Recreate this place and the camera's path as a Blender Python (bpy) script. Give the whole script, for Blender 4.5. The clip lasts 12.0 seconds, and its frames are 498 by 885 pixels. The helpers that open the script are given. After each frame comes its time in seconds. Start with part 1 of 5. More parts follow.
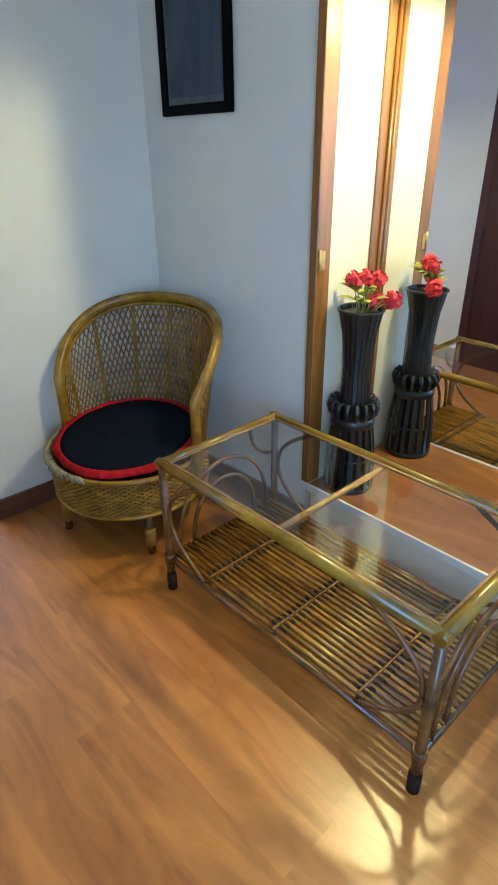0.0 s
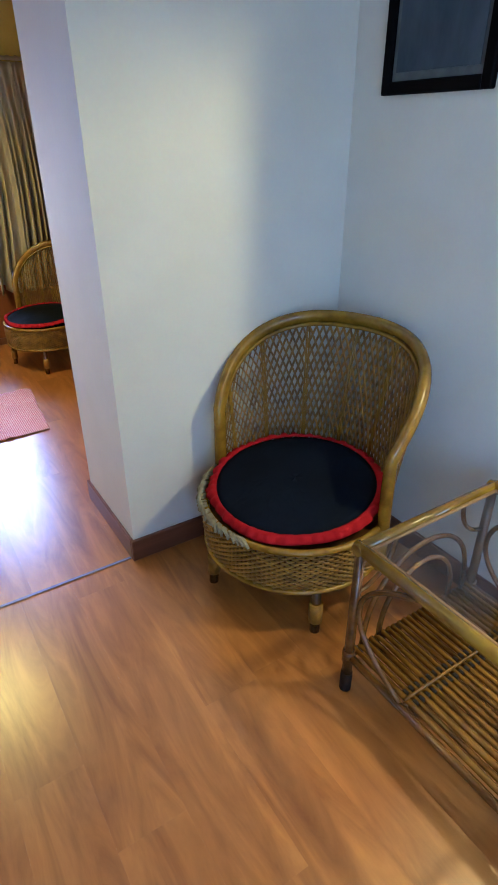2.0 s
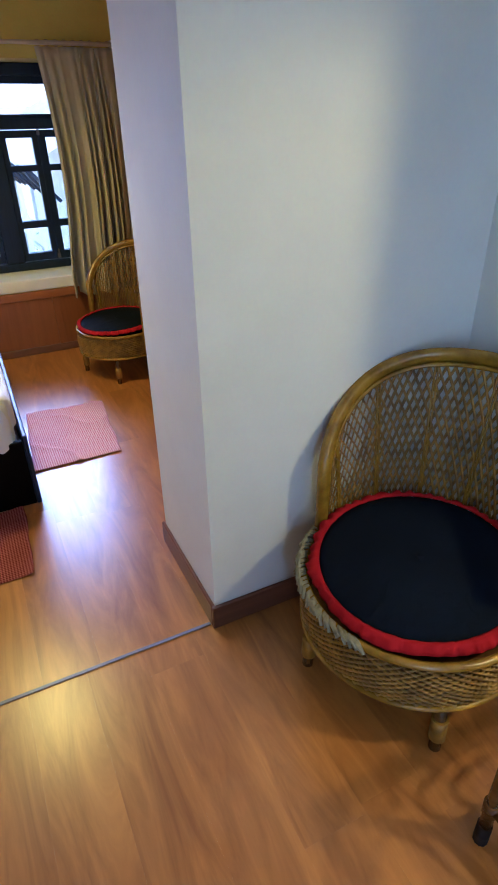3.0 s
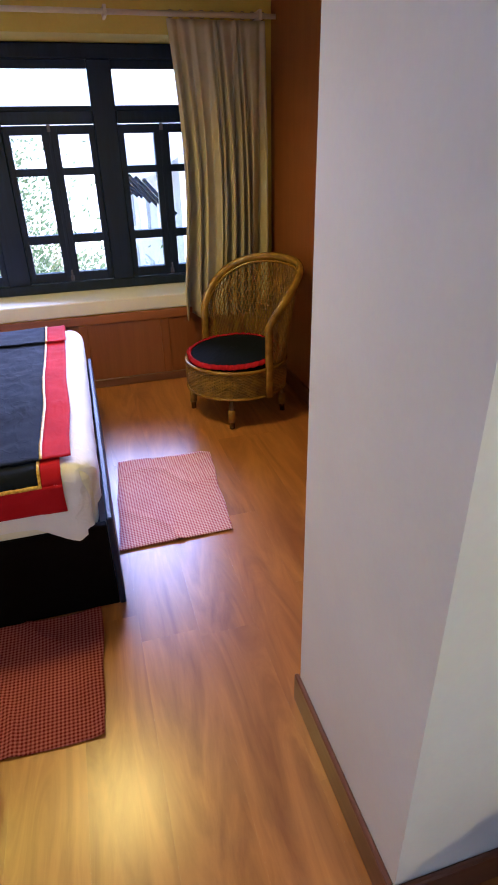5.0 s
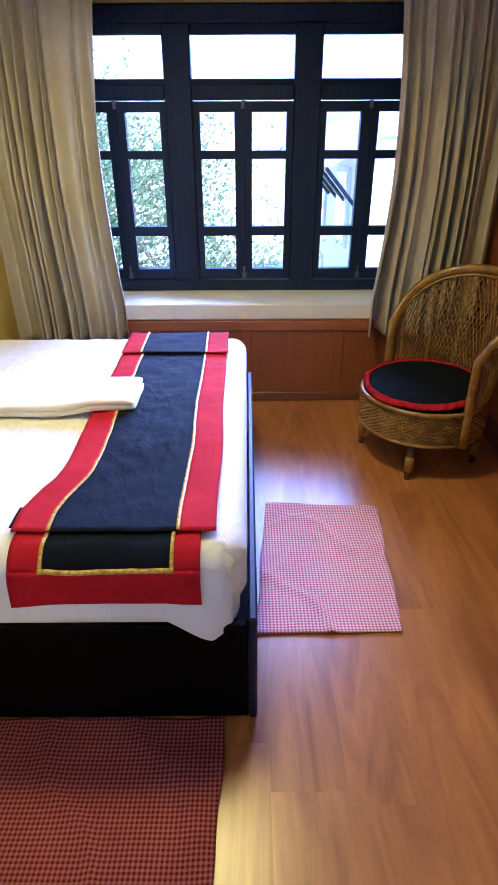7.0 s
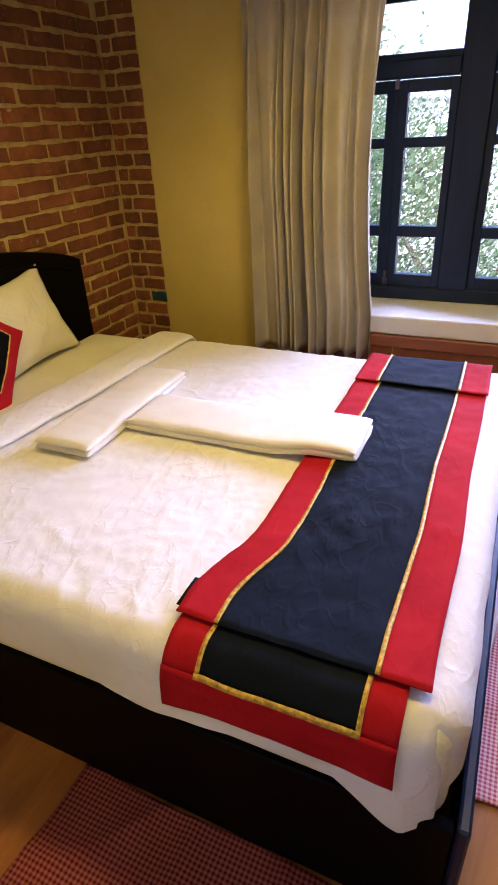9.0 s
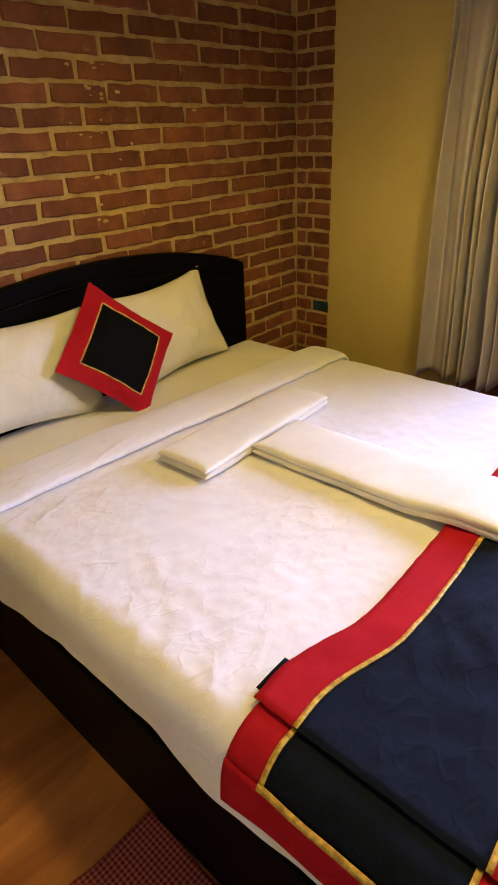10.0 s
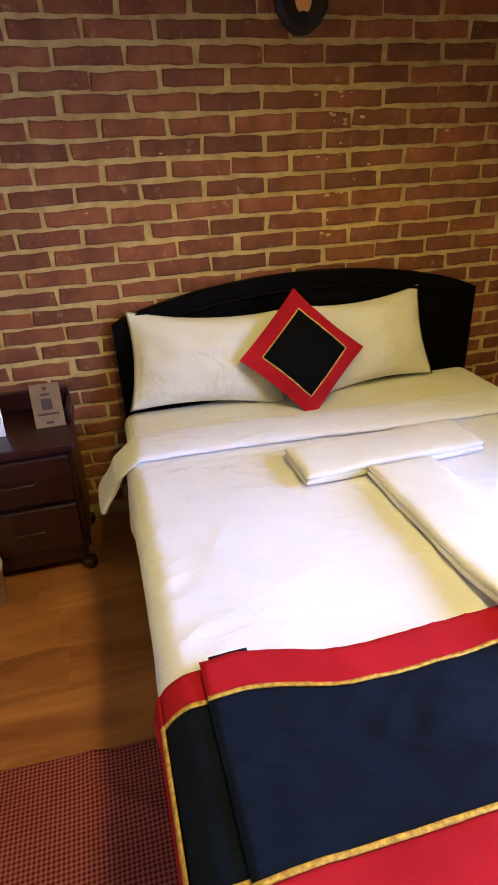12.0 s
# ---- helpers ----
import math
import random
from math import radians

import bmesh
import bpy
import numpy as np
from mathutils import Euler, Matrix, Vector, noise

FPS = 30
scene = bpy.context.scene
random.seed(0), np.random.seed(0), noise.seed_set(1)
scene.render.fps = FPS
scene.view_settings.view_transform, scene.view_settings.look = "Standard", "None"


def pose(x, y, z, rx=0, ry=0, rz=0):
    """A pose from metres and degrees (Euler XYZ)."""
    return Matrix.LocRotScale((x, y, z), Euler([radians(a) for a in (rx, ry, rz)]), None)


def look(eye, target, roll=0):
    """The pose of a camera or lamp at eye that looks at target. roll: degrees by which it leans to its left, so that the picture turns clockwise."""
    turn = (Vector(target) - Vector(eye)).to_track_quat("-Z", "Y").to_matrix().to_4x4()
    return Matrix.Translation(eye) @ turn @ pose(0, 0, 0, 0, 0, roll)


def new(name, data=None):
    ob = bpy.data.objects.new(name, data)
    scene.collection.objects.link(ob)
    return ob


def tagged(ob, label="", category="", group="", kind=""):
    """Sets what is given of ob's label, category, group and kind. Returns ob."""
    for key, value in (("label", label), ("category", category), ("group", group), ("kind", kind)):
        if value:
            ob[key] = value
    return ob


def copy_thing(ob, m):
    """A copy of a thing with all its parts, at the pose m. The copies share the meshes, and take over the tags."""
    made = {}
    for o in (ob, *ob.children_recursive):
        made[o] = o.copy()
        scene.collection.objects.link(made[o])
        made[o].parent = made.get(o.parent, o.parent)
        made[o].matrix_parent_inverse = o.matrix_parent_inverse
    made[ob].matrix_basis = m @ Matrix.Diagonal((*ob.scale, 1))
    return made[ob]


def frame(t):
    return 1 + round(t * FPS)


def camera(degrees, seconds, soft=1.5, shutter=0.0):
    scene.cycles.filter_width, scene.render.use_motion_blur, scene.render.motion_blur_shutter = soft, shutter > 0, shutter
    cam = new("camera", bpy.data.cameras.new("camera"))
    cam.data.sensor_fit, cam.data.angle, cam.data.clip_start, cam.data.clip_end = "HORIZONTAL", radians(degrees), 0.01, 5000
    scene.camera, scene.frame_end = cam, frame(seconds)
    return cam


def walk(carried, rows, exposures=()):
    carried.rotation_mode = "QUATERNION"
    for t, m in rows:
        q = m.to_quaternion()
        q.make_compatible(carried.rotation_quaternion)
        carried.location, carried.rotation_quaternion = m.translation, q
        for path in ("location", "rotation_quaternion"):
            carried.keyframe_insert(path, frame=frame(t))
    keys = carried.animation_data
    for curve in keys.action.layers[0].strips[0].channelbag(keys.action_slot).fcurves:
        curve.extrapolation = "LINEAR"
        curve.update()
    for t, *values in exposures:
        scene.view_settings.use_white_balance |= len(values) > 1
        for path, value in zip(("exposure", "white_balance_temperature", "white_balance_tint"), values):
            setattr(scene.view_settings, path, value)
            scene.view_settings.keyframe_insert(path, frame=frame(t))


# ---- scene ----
# camera and walk
cam = camera(47.5, 12.0, soft=1.8)
PATH = [
    (0, (-0.074, -0.12, 1.566), (1.125, 1.187, 0.643), -0.7),
    (0.5, (-0.089, -0.012, 1.565), (1.028, 1.348, 0.615), 0.2),
    (1, (-0.11, 0.13, 1.569), (0.943, 1.537, 0.614), 0.8),
    (1.5, (-0.1, 0.288, 1.575), (0.907, 1.728, 0.62), 0.4),
    (2, (-0.038, 0.514, 1.583), (0.903, 1.993, 0.62), -0.2),
    (2.5, (0.03, 0.758, 1.637), (0.872, 2.271, 0.635), -1.1),
    (3, (0.041, 0.964, 1.625), (0.792, 2.524, 0.622), -1.1),
    (3.2, (0.035, 1.075, 1.584), (0.753, 2.656, 0.592), -0.5),
    (4.8, (0.12, 1.773, 1.455), (0.641, 3.455, 0.506), -1.5),
    (5, (0.131, 1.849, 1.461), (0.607, 3.545, 0.515), -1.4),
    (5.5, (0.153, 1.985, 1.467), (0.482, 3.716, 0.522), -1.6),
    (6, (0.139, 2.132, 1.436), (0.338, 3.887, 0.497), -1.3),
    (6.5, (0.102, 2.296, 1.416), (0.195, 4.055, 0.468), -0.7),
    (8.3, (0.066, 2.721, 1.419), (-0.314, 4.414, 0.424), -1.1),
    (8.5, (0.043, 2.757, 1.412), (-0.442, 4.427, 0.424), -1.6),
    (9, (0.021, 2.858, 1.416), (-0.74, 4.427, 0.436), -3.1),
    (9.5, (-0.015, 2.97, 1.425), (-1.019, 4.403, 0.456), -3.2),
    (10, (-0.039, 3.069, 1.424), (-1.24, 4.348, 0.463), -2.6),
    (10.5, (0.009, 3.179, 1.421), (-1.341, 4.307, 0.47), -3.1),
    (11, (0.118, 3.317, 1.43), (-1.417, 4.197, 0.496), -4.1),
    (11.5, (0.208, 3.399, 1.449), (-1.459, 4.011, 0.528), -3.2),
    (12, (0.317, 3.45, 1.482), (-1.405, 3.876, 0.559), -2.7),
]
walk(cam, [(t, look(eye, target, roll)) for t, eye, target, roll in PATH], exposures=[(0.0, 2.72, 4780, 9), (2.0, 2.68, 4640, 14), (3.0, 2.50, 4650, 16), (5.0, 2.46, 5050, 22), (6.5, 2.58, 4260, 23), (8.5, 2.36, 5050, 26), (9.5, 2.10, 5400, 26), (10.5, 2.08, 5350, 26), (12.0, 2.28, 4800, 23)])

# world, sun and lamps
SUN_TURN, SUN_HEIGHT = 161.0, 42.0
world = bpy.data.worlds.new("sky")
scene.world = world
world.use_nodes = True
wn = world.node_tree.nodes
sky = wn.new("ShaderNodeTexSky")
sky.sky_type, sky.sun_disc = "NISHITA", False
sky.sun_elevation, sky.sun_rotation = radians(SUN_HEIGHT), radians(SUN_TURN)
wn["Background"].inputs["Strength"].default_value = 0.15
world.node_tree.links.new(sky.outputs[0], wn["Background"].inputs[0])


def lamp(name, kind, m, energy, colour, size=0.1):
    data = bpy.data.lights.new(name, kind)
    data.energy, data.color = energy, colour
    if kind == "AREA":
        data.shape, data.size = "DISK", size
    if kind == "SUN":
        data.angle = radians(size)
    ob = new(name, data)
    ob.matrix_world = m
    return ob


WARM = (1.0, 0.75, 0.24)
lamp("sun", "SUN", look((6.2, -8.0, 17.1), (0, 10.0, 0)), 3.2, (1.0, 0.96, 0.90), 4)
down = lamp("bedroom_downlight", "SPOT", pose(-0.12, 4.20, 2.500), 24.0, (1.0, 0.69, 0.13))
# unseen fill lamp, added to warm the pillows and brick wall
head = lamp("headboard_fill", "SPOT", pose(-0.95, 4.15, 2.500), 6.0, (1.0, 0.70, 0.09))
head.data.spot_size, head.data.spot_blend, head.data.shadow_soft_size = radians(124), 0.8, 0.06
down.data.spot_size, down.data.spot_blend, down.data.shadow_soft_size = radians(144), 0.55, 0.20
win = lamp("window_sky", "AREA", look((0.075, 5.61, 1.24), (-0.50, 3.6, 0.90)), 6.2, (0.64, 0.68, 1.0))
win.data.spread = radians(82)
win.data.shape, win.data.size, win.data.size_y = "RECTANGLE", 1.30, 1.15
niche = lamp("niche_downlight", "SPOT", pose(1.77, 0.75, 2.05), 11.0, WARM)
niche.data.spot_size, niche.data.spot_blend, niche.data.shadow_soft_size = radians(176), 0.25, 0.05
hall_sky = lamp("hall_window_sky", "AREA", look((-0.32, -1.0, 1.45), (1.0, -1.0, 1.45)), 3.0, (0.47, 0.76, 1.0), 1.0)
hall_sky.data.shape, hall_sky.data.size, hall_sky.data.size_y = "RECTANGLE", 1.15, 1.45

# materials
def node_mat(name):
    m = bpy.data.materials.new(name)
    m.use_nodes = True
    nt = m.node_tree
    return m, nt, nt.nodes["Principled BSDF"]


def add(nt, kind, **values):
    n = nt.nodes.new("ShaderNode" + kind)
    for key, v in values.items():
        n.inputs[key].default_value = v
    return n


def coords(nt, scale=(1, 1, 1), spin=(0, 0, 0), per_object=False):
    tc = add(nt, "TexCoord")
    mp = add(nt, "Mapping")
    mp.inputs["Scale"].default_value = scale
    mp.inputs["Rotation"].default_value = spin
    nt.links.new(tc.outputs["Object"], mp.inputs["Vector"])
    if per_object:
        info = add(nt, "ObjectInfo")
        mul = add(nt, "Math")
        mul.operation = "MULTIPLY"
        mul.inputs[1].default_value = 37.0
        nt.links.new(info.outputs["Random"], mul.inputs[0])
        cv = add(nt, "CombineXYZ")
        nt.links.new(mul.outputs[0], cv.inputs[0])
        nt.links.new(mul.outputs[0], cv.inputs[1])
        nt.links.new(cv.outputs[0], mp.inputs["Location"])
    return mp.outputs["Vector"]


def ramp(nt, fac, stops):
    r = add(nt, "ValToRGB")
    els = r.color_ramp.elements
    while len(els) < len(stops):
        els.new(0.5)
    for e, (p, c) in zip(els, stops):
        e.position, e.color = p, (*c, 1)
    nt.links.new(fac, r.inputs["Fac"])
    return r.outputs["Color"]


def blend(nt, fac, a, b, mode="MIX"):
    mx = nt.nodes.new("ShaderNodeMix")
    mx.data_type, mx.blend_type = "RGBA", mode
    for sock, v in ((mx.inputs[0], fac), (mx.inputs[6], a), (mx.inputs[7], b)):
        if isinstance(v, (int, float)):
            sock.default_value = v
        elif isinstance(v, tuple):
            sock.default_value = (*v, 1)
        else:
            nt.links.new(v, sock)
    return mx.outputs[2]


def bump(nt, bsdf, height, strength, distance=0.002):
    b = add(nt, "Bump", Strength=strength, Distance=distance)
    nt.links.new(height, b.inputs["Height"])
    nt.links.new(b.outputs["Normal"], bsdf.inputs["Normal"])


def noisy(name, a, b, scale=8.0, rough=0.6, grain=60.0, bumps=0.15, metallic=0.0, coat=0.0, stretch=(1, 1, 1), sheen=0.0, per_object=False, mid=0.5, depth=0.002, spec=0.5):
    """Two colours mottled at a broad and a fine scale, with relief."""
    m, nt, bs = node_mat(name)
    v = coords(nt, stretch, per_object=per_object)
    n1 = add(nt, "TexNoise", Scale=scale, Detail=5.0, Roughness=0.6)
    n2 = add(nt, "TexNoise", Scale=grain, Detail=3.0)
    for n in (n1, n2):
        nt.links.new(v, n.inputs["Vector"])
    c = ramp(nt, n1.outputs["Fac"], [(mid - 0.2, a), (mid + 0.2, b)])
    c = blend(nt, 0.16, c, n2.outputs["Color"], "SOFT_LIGHT")
    nt.links.new(c, bs.inputs["Base Color"])
    bs.inputs["Roughness"].default_value = rough
    bs.inputs["Metallic"].default_value = metallic
    bs.inputs["Coat Weight"].default_value = coat
    bs.inputs["Sheen Weight"].default_value = sheen
    bs.inputs["Specular IOR Level"].default_value = spec
    bump(nt, bs, n2.outputs["Fac"], bumps, depth)
    return m


def wood(name, dark, light, rough=0.4, along="y", scale=1.0, coat=0.0, per_object=False, contrast=0.22, vary=0.0, spec=0.5, long=0.7):
    """Grain that runs along one axis."""
    m, nt, bs = node_mat(name)
    st = {"x": (long, 9, 9), "y": (9, long, 9), "z": (9, 9, long)}[along]
    v = coords(nt, tuple(scale * s for s in st), per_object=per_object)
    n1 = add(nt, "TexNoise", Scale=1.6, Detail=6.0, Roughness=0.6, Distortion=1.4)
    n2 = add(nt, "TexNoise", Scale=11.0, Detail=4.0, Roughness=0.7)
    for n in (n1, n2):
        nt.links.new(v, n.inputs["Vector"])
    c = ramp(nt, n1.outputs["Fac"], [(0.5 - contrast, dark), (0.5 + contrast, light)])
    c = blend(nt, 0.15, c, n2.outputs["Fac"], "SOFT_LIGHT")
    if vary:
        info = add(nt, "ObjectInfo")
        hs = add(nt, "HueSaturation")
        mr = add(nt, "MapRange")
        mr.inputs["To Min"].default_value, mr.inputs["To Max"].default_value = 1 - vary, 1 + vary
        nt.links.new(info.outputs["Random"], mr.inputs["Value"])
        nt.links.new(mr.outputs[0], hs.inputs["Value"])
        nt.links.new(c, hs.inputs["Color"])
        c = hs.outputs["Color"]
    nt.links.new(c, bs.inputs["Base Color"])
    bs.inputs["Roughness"].default_value = rough
    bs.inputs["Coat Weight"].default_value = coat
    bs.inputs["Coat Roughness"].default_value = 0.28
    bs.inputs["Specular IOR Level"].default_value = spec
    bump(nt, bs, n2.outputs["Fac"], 0.06, 0.001)
    return m


M_WALL = noisy("painted plaster", (0.74, 0.735, 0.675), (0.80, 0.795, 0.735), 2.5, 0.75, 90, 0.10)
M_CREAM = noisy("cream plaster", (0.76, 0.70, 0.52), (0.82, 0.76, 0.58), 2.5, 0.7, 80, 0.12)
M_YELLOW = noisy("ochre yellow plaster", (0.60, 0.46, 0.075), (0.68, 0.54, 0.11), 2.5, 0.75, 80, 0.12)
M_CEIL = noisy("white ceiling paint", (0.74, 0.72, 0.68), (0.80, 0.78, 0.74), 2.0, 0.8, 80, 0.08)
M_FLOOR = wood("laminate oak plank", (0.25, 0.083, 0.013), (0.52, 0.220, 0.040), 0.30, "y", 0.62, 0.65, True, 0.20, 0.04, long=1.5)
M_SKIRT = wood("brown skirting wood", (0.11, 0.040, 0.020), (0.20, 0.075, 0.035), 0.4, "y", 1.0, 0.15)
M_SKIRT_X = wood("brown skirting wood across", (0.11, 0.040, 0.020), (0.20, 0.075, 0.035), 0.4, "x", 1.0, 0.15)
M_PANEL = wood("orange varnished panelling", (0.20, 0.060, 0.010), (0.30, 0.098, 0.019), 0.35, "z", 0.8, 0.2, contrast=0.29)
M_PANEL_X = wood("orange varnished rail", (0.22, 0.065, 0.012), (0.36, 0.120, 0.025), 0.35, "x", 0.8, 0.2)
M_TRIM = wood("varnished trim wood", (0.13, 0.050, 0.007), (0.30, 0.130, 0.020), 0.38, "z", 1.0, 0.2)
M_FRAME = wood("blue-black window paint", (0.004, 0.010, 0.034), (0.008, 0.020, 0.058), 0.42, "z", 1.2, 0.0, spec=0.3)
M_BLACKWOOD = wood("black stained wood", (0.002, 0.0018, 0.002), (0.004, 0.003, 0.0035), 0.5, "y", 1.0, 0.0, spec=0.05)
M_REDWOOD = wood("dark mahogany", (0.014, 0.003, 0.003), (0.034, 0.007, 0.006), 0.34, "y", 1.0, 0.3)
M_DOOR = wood("dark maroon door wood", (0.040, 0.009, 0.009), (0.075, 0.017, 0.015), 0.4, "z", 1.0, 0.2)
M_SILL = noisy("white sill paint", (0.76, 0.74, 0.70), (0.84, 0.82, 0.78), 4, 0.5, 60, 0.1)
M_MORTAR = noisy("lime mortar", (0.42, 0.28, 0.07), (0.66, 0.49, 0.15), 16, 0.9, 60, 0.9, depth=0.006)
M_BLACK = noisy("black plastic", (0.01, 0.01, 0.011), (0.02, 0.02, 0.021), 6, 0.4, 50, 0.05)
M_GLASSDARK = noisy("dark cabinet back", (0.02, 0.012, 0.01), (0.03, 0.018, 0.014), 4, 0.5, 40, 0.05)
M_BRASS = noisy("worn brass", (0.42, 0.27, 0.08), (0.62, 0.44, 0.16), 40, 0.4, 90, 0.1, 0.8)
M_METAL = noisy("dull aluminium", (0.13, 0.12, 0.15), (0.20, 0.19, 0.23), 9, 0.5, 80, 0.05, 0.8)


def brick_mat():
    m, nt, bs = node_mat("fired brick")
    v = coords(nt, per_object=True)
    n1 = add(nt, "TexNoise", Scale=9.0, Detail=6.0, Roughness=0.65)
    n2 = add(nt, "TexNoise", Scale=70.0, Detail=4.0, Roughness=0.7)
    for n in (n1, n2):
        nt.links.new(v, n.inputs["Vector"])
    c = ramp(nt, n1.outputs["Fac"], [(0.28, (0.13, 0.038, 0.011)), (0.55, (0.24, 0.080, 0.020)), (0.78, (0.33, 0.130, 0.034))])
    info = add(nt, "ObjectInfo")
    hs = add(nt, "HueSaturation")
    mr = add(nt, "MapRange")
    mr.inputs["To Min"].default_value, mr.inputs["To Max"].default_value = 0.68, 1.22
    nt.links.new(info.outputs["Random"], mr.inputs["Value"])
    nt.links.new(mr.outputs[0], hs.inputs["Value"])
    nt.links.new(c, hs.inputs["Color"])
    speck = ramp(nt, n2.outputs["Fac"], [(0.70, (0, 0, 0)), (0.78, (1, 1, 1))])
    c = blend(nt, speck, hs.outputs["Color"], (0.42, 0.30, 0.17))
    n3 = add(nt, "TexNoise", Scale=26.0, Detail=5.0, Roughness=0.7)
    nt.links.new(v, n3.inputs["Vector"])
    smear = ramp(nt, n3.outputs["Fac"], [(0.60, (0, 0, 0)), (0.72, (0.6, 0.6, 0.6))])
    c = blend(nt, smear, c, (0.44, 0.30, 0.12))
    nt.links.new(c, bs.inputs["Base Color"])
    bs.inputs["Roughness"].default_value = 0.85
    bump(nt, bs, n2.outputs["Fac"], 0.5, 0.003)
    return m


M_BRICK = brick_mat()


def glass_mat(name="window glass", tint=(0.96, 0.98, 0.98)):
    m, nt, bs = node_mat(name)
    bs.inputs["Base Color"].default_value = (*tint, 1)
    bs.inputs["Roughness"].default_value = 0.0
    bs.inputs["IOR"].default_value = 1.45
    bs.inputs["Transmission Weight"].default_value = 1.0
    return m


M_GLASS = glass_mat()


def mirror_mat():
    m, nt, bs = node_mat("mirror silver")
    bs.inputs["Base Color"].default_value = (0.88, 0.90, 0.89, 1)
    bs.inputs["Metallic"].default_value = 1.0
    bs.inputs["Roughness"].default_value = 0.01
    return m


M_MIRROR = mirror_mat()


# mesh helpers
def bm_box(x0, x1, y0, y1, z0, z1, bevel=0.0, bm=None, segs=1):
    bm = bm or bmesh.new()
    r = bmesh.ops.create_cube(bm, size=1.0)
    for v in r["verts"]:
        v.co = Vector((x0 + (v.co.x + 0.5) * (x1 - x0), y0 + (v.co.y + 0.5) * (y1 - y0), z0 + (v.co.z + 0.5) * (z1 - z0)))
    if bevel:
        es = {e for v in r["verts"] for e in v.link_edges}
        bmesh.ops.bevel(bm, geom=list(es), offset=bevel, segments=segs, affect="EDGES", profile=0.5)
    return bm


def bm_tube(bm, pts, radius, sides=8, closed=False, flat=1.0, caps=True):
    """A round or flattened bar along pts; radius may be a list."""
    pts = [Vector(p) for p in pts]
    n = len(pts)
    rings, normal = [], None
    for i, p in enumerate(pts):
        a = pts[(i - 1) % n] if (closed or i > 0) else p
        b = pts[(i + 1) % n] if (closed or i < n - 1) else p
        t = (b - a).normalized()
        if normal is None:
            ref = Vector((0, 0, 1)) if abs(t.z) < 0.9 else Vector((1, 0, 0))
            normal = (ref - t * ref.dot(t)).normalized()
        else:
            normal = (normal - t * normal.dot(t)).normalized()
        side = t.cross(normal)
        r = radius[i] if isinstance(radius, (list, tuple)) else radius
        rings.append([bm.verts.new(p + normal * (r * math.cos(2 * math.pi * k / sides)) + side * (r * flat * math.sin(2 * math.pi * k / sides))) for k in range(sides)])
    for i in range(n if closed else n - 1):
        a, b = rings[i], rings[(i + 1) % n]
        for k in range(sides):
            f = bm.faces.new((a[k], a[(k + 1) % sides], b[(k + 1) % sides], b[k]))
            f.smooth = True
    if caps and not closed:
        bm.faces.new(list(reversed(rings[0])))
        bm.faces.new(rings[-1])
    return bm


def bm_lathe(bm, profile, segs=48, centre=(0, 0)):
    """Profile: (radius, z) from the bottom upward."""
    rings = []
    for r, z in profile:
        rings.append([bm.verts.new((centre[0] + r * math.cos(2 * math.pi * k / segs), centre[1] + r * math.sin(2 * math.pi * k / segs), z)) for k in range(segs)])
    for a, b in zip(rings, rings[1:]):
        for k in range(segs):
            f = bm.faces.new((a[k], a[(k + 1) % segs], b[(k + 1) % segs], b[k]))
            f.smooth = True
    bm.faces.new(list(reversed(rings[0])))
    bm.faces.new(rings[-1])
    return bm


def bm_grid(bm, fn, nu, nv, wrap=False, thick=0.0):
    """A sheet fn(u, v) with u and v from 0 to 1."""
    vs = [[bm.verts.new(fn(i / nu, j / nv)) for j in range(nv + 1)] for i in range(nu if wrap else nu + 1)]
    fs = []
    for i in range(nu):
        for j in range(nv):
            a, b = vs[i], vs[(i + 1) % len(vs)]
            f = bm.faces.new((a[j], b[j], b[j + 1], a[j + 1]))
            f.smooth = True
            fs.append(f)
    if thick:
        bmesh.ops.recalc_face_normals(bm, faces=bm.faces)
        bmesh.ops.solidify(bm, geom=fs, thickness=thick)
    return bm


def mesh_of(name, bm, material):
    me = bpy.data.meshes.new(name)
    bmesh.ops.recalc_face_normals(bm, faces=bm.faces)
    bm.to_mesh(me)
    bm.free()
    me.materials.append(material)
    return me


def part(name, bm, material, parent, label=""):
    ob = new(name, mesh_of(name, bm, material))
    ob.parent = parent
    if label:
        ob["label"] = label
    return ob


def solid(name, bm, material, label="", category="", group="", kind=""):
    return tagged(new(name, mesh_of(name, bm, material)), label, category, group, kind)


def thing(name, m, label, category, group="", kind=""):
    ob = new(name)
    ob.empty_display_size = 0.1
    ob.matrix_basis = m
    return tagged(ob, label, category, group, kind)


def wob(x, y, z=0.0, s=1.0):
    return noise.noise(Vector((x * s, y * s, z * s)))

# the plan
XR, XL, YP0, YP1 = 1.58, -0.30, 2.342, 2.88        # hallway walls and the partition's two faces
XPE, XLE = 0.556, -0.30                             # the opening between the partitions
XW, XB, YW, YG = 1.36, -1.975, 5.56, 5.91           # panelled wall, brick wall, window wall, glass
CEIL, YBACK = 2.55, -1.90
NZ, NX, NY0, NY1, NTOP = 0.243, 1.925, -0.30, 1.280, 2.12   # mirror niche


def wall(name, x0, x1, y0, y1, z0, z1, mat, label):
    return solid(name, bm_box(x0, x1, y0, y1, z0, z1), mat, label, "wall", kind="structure")


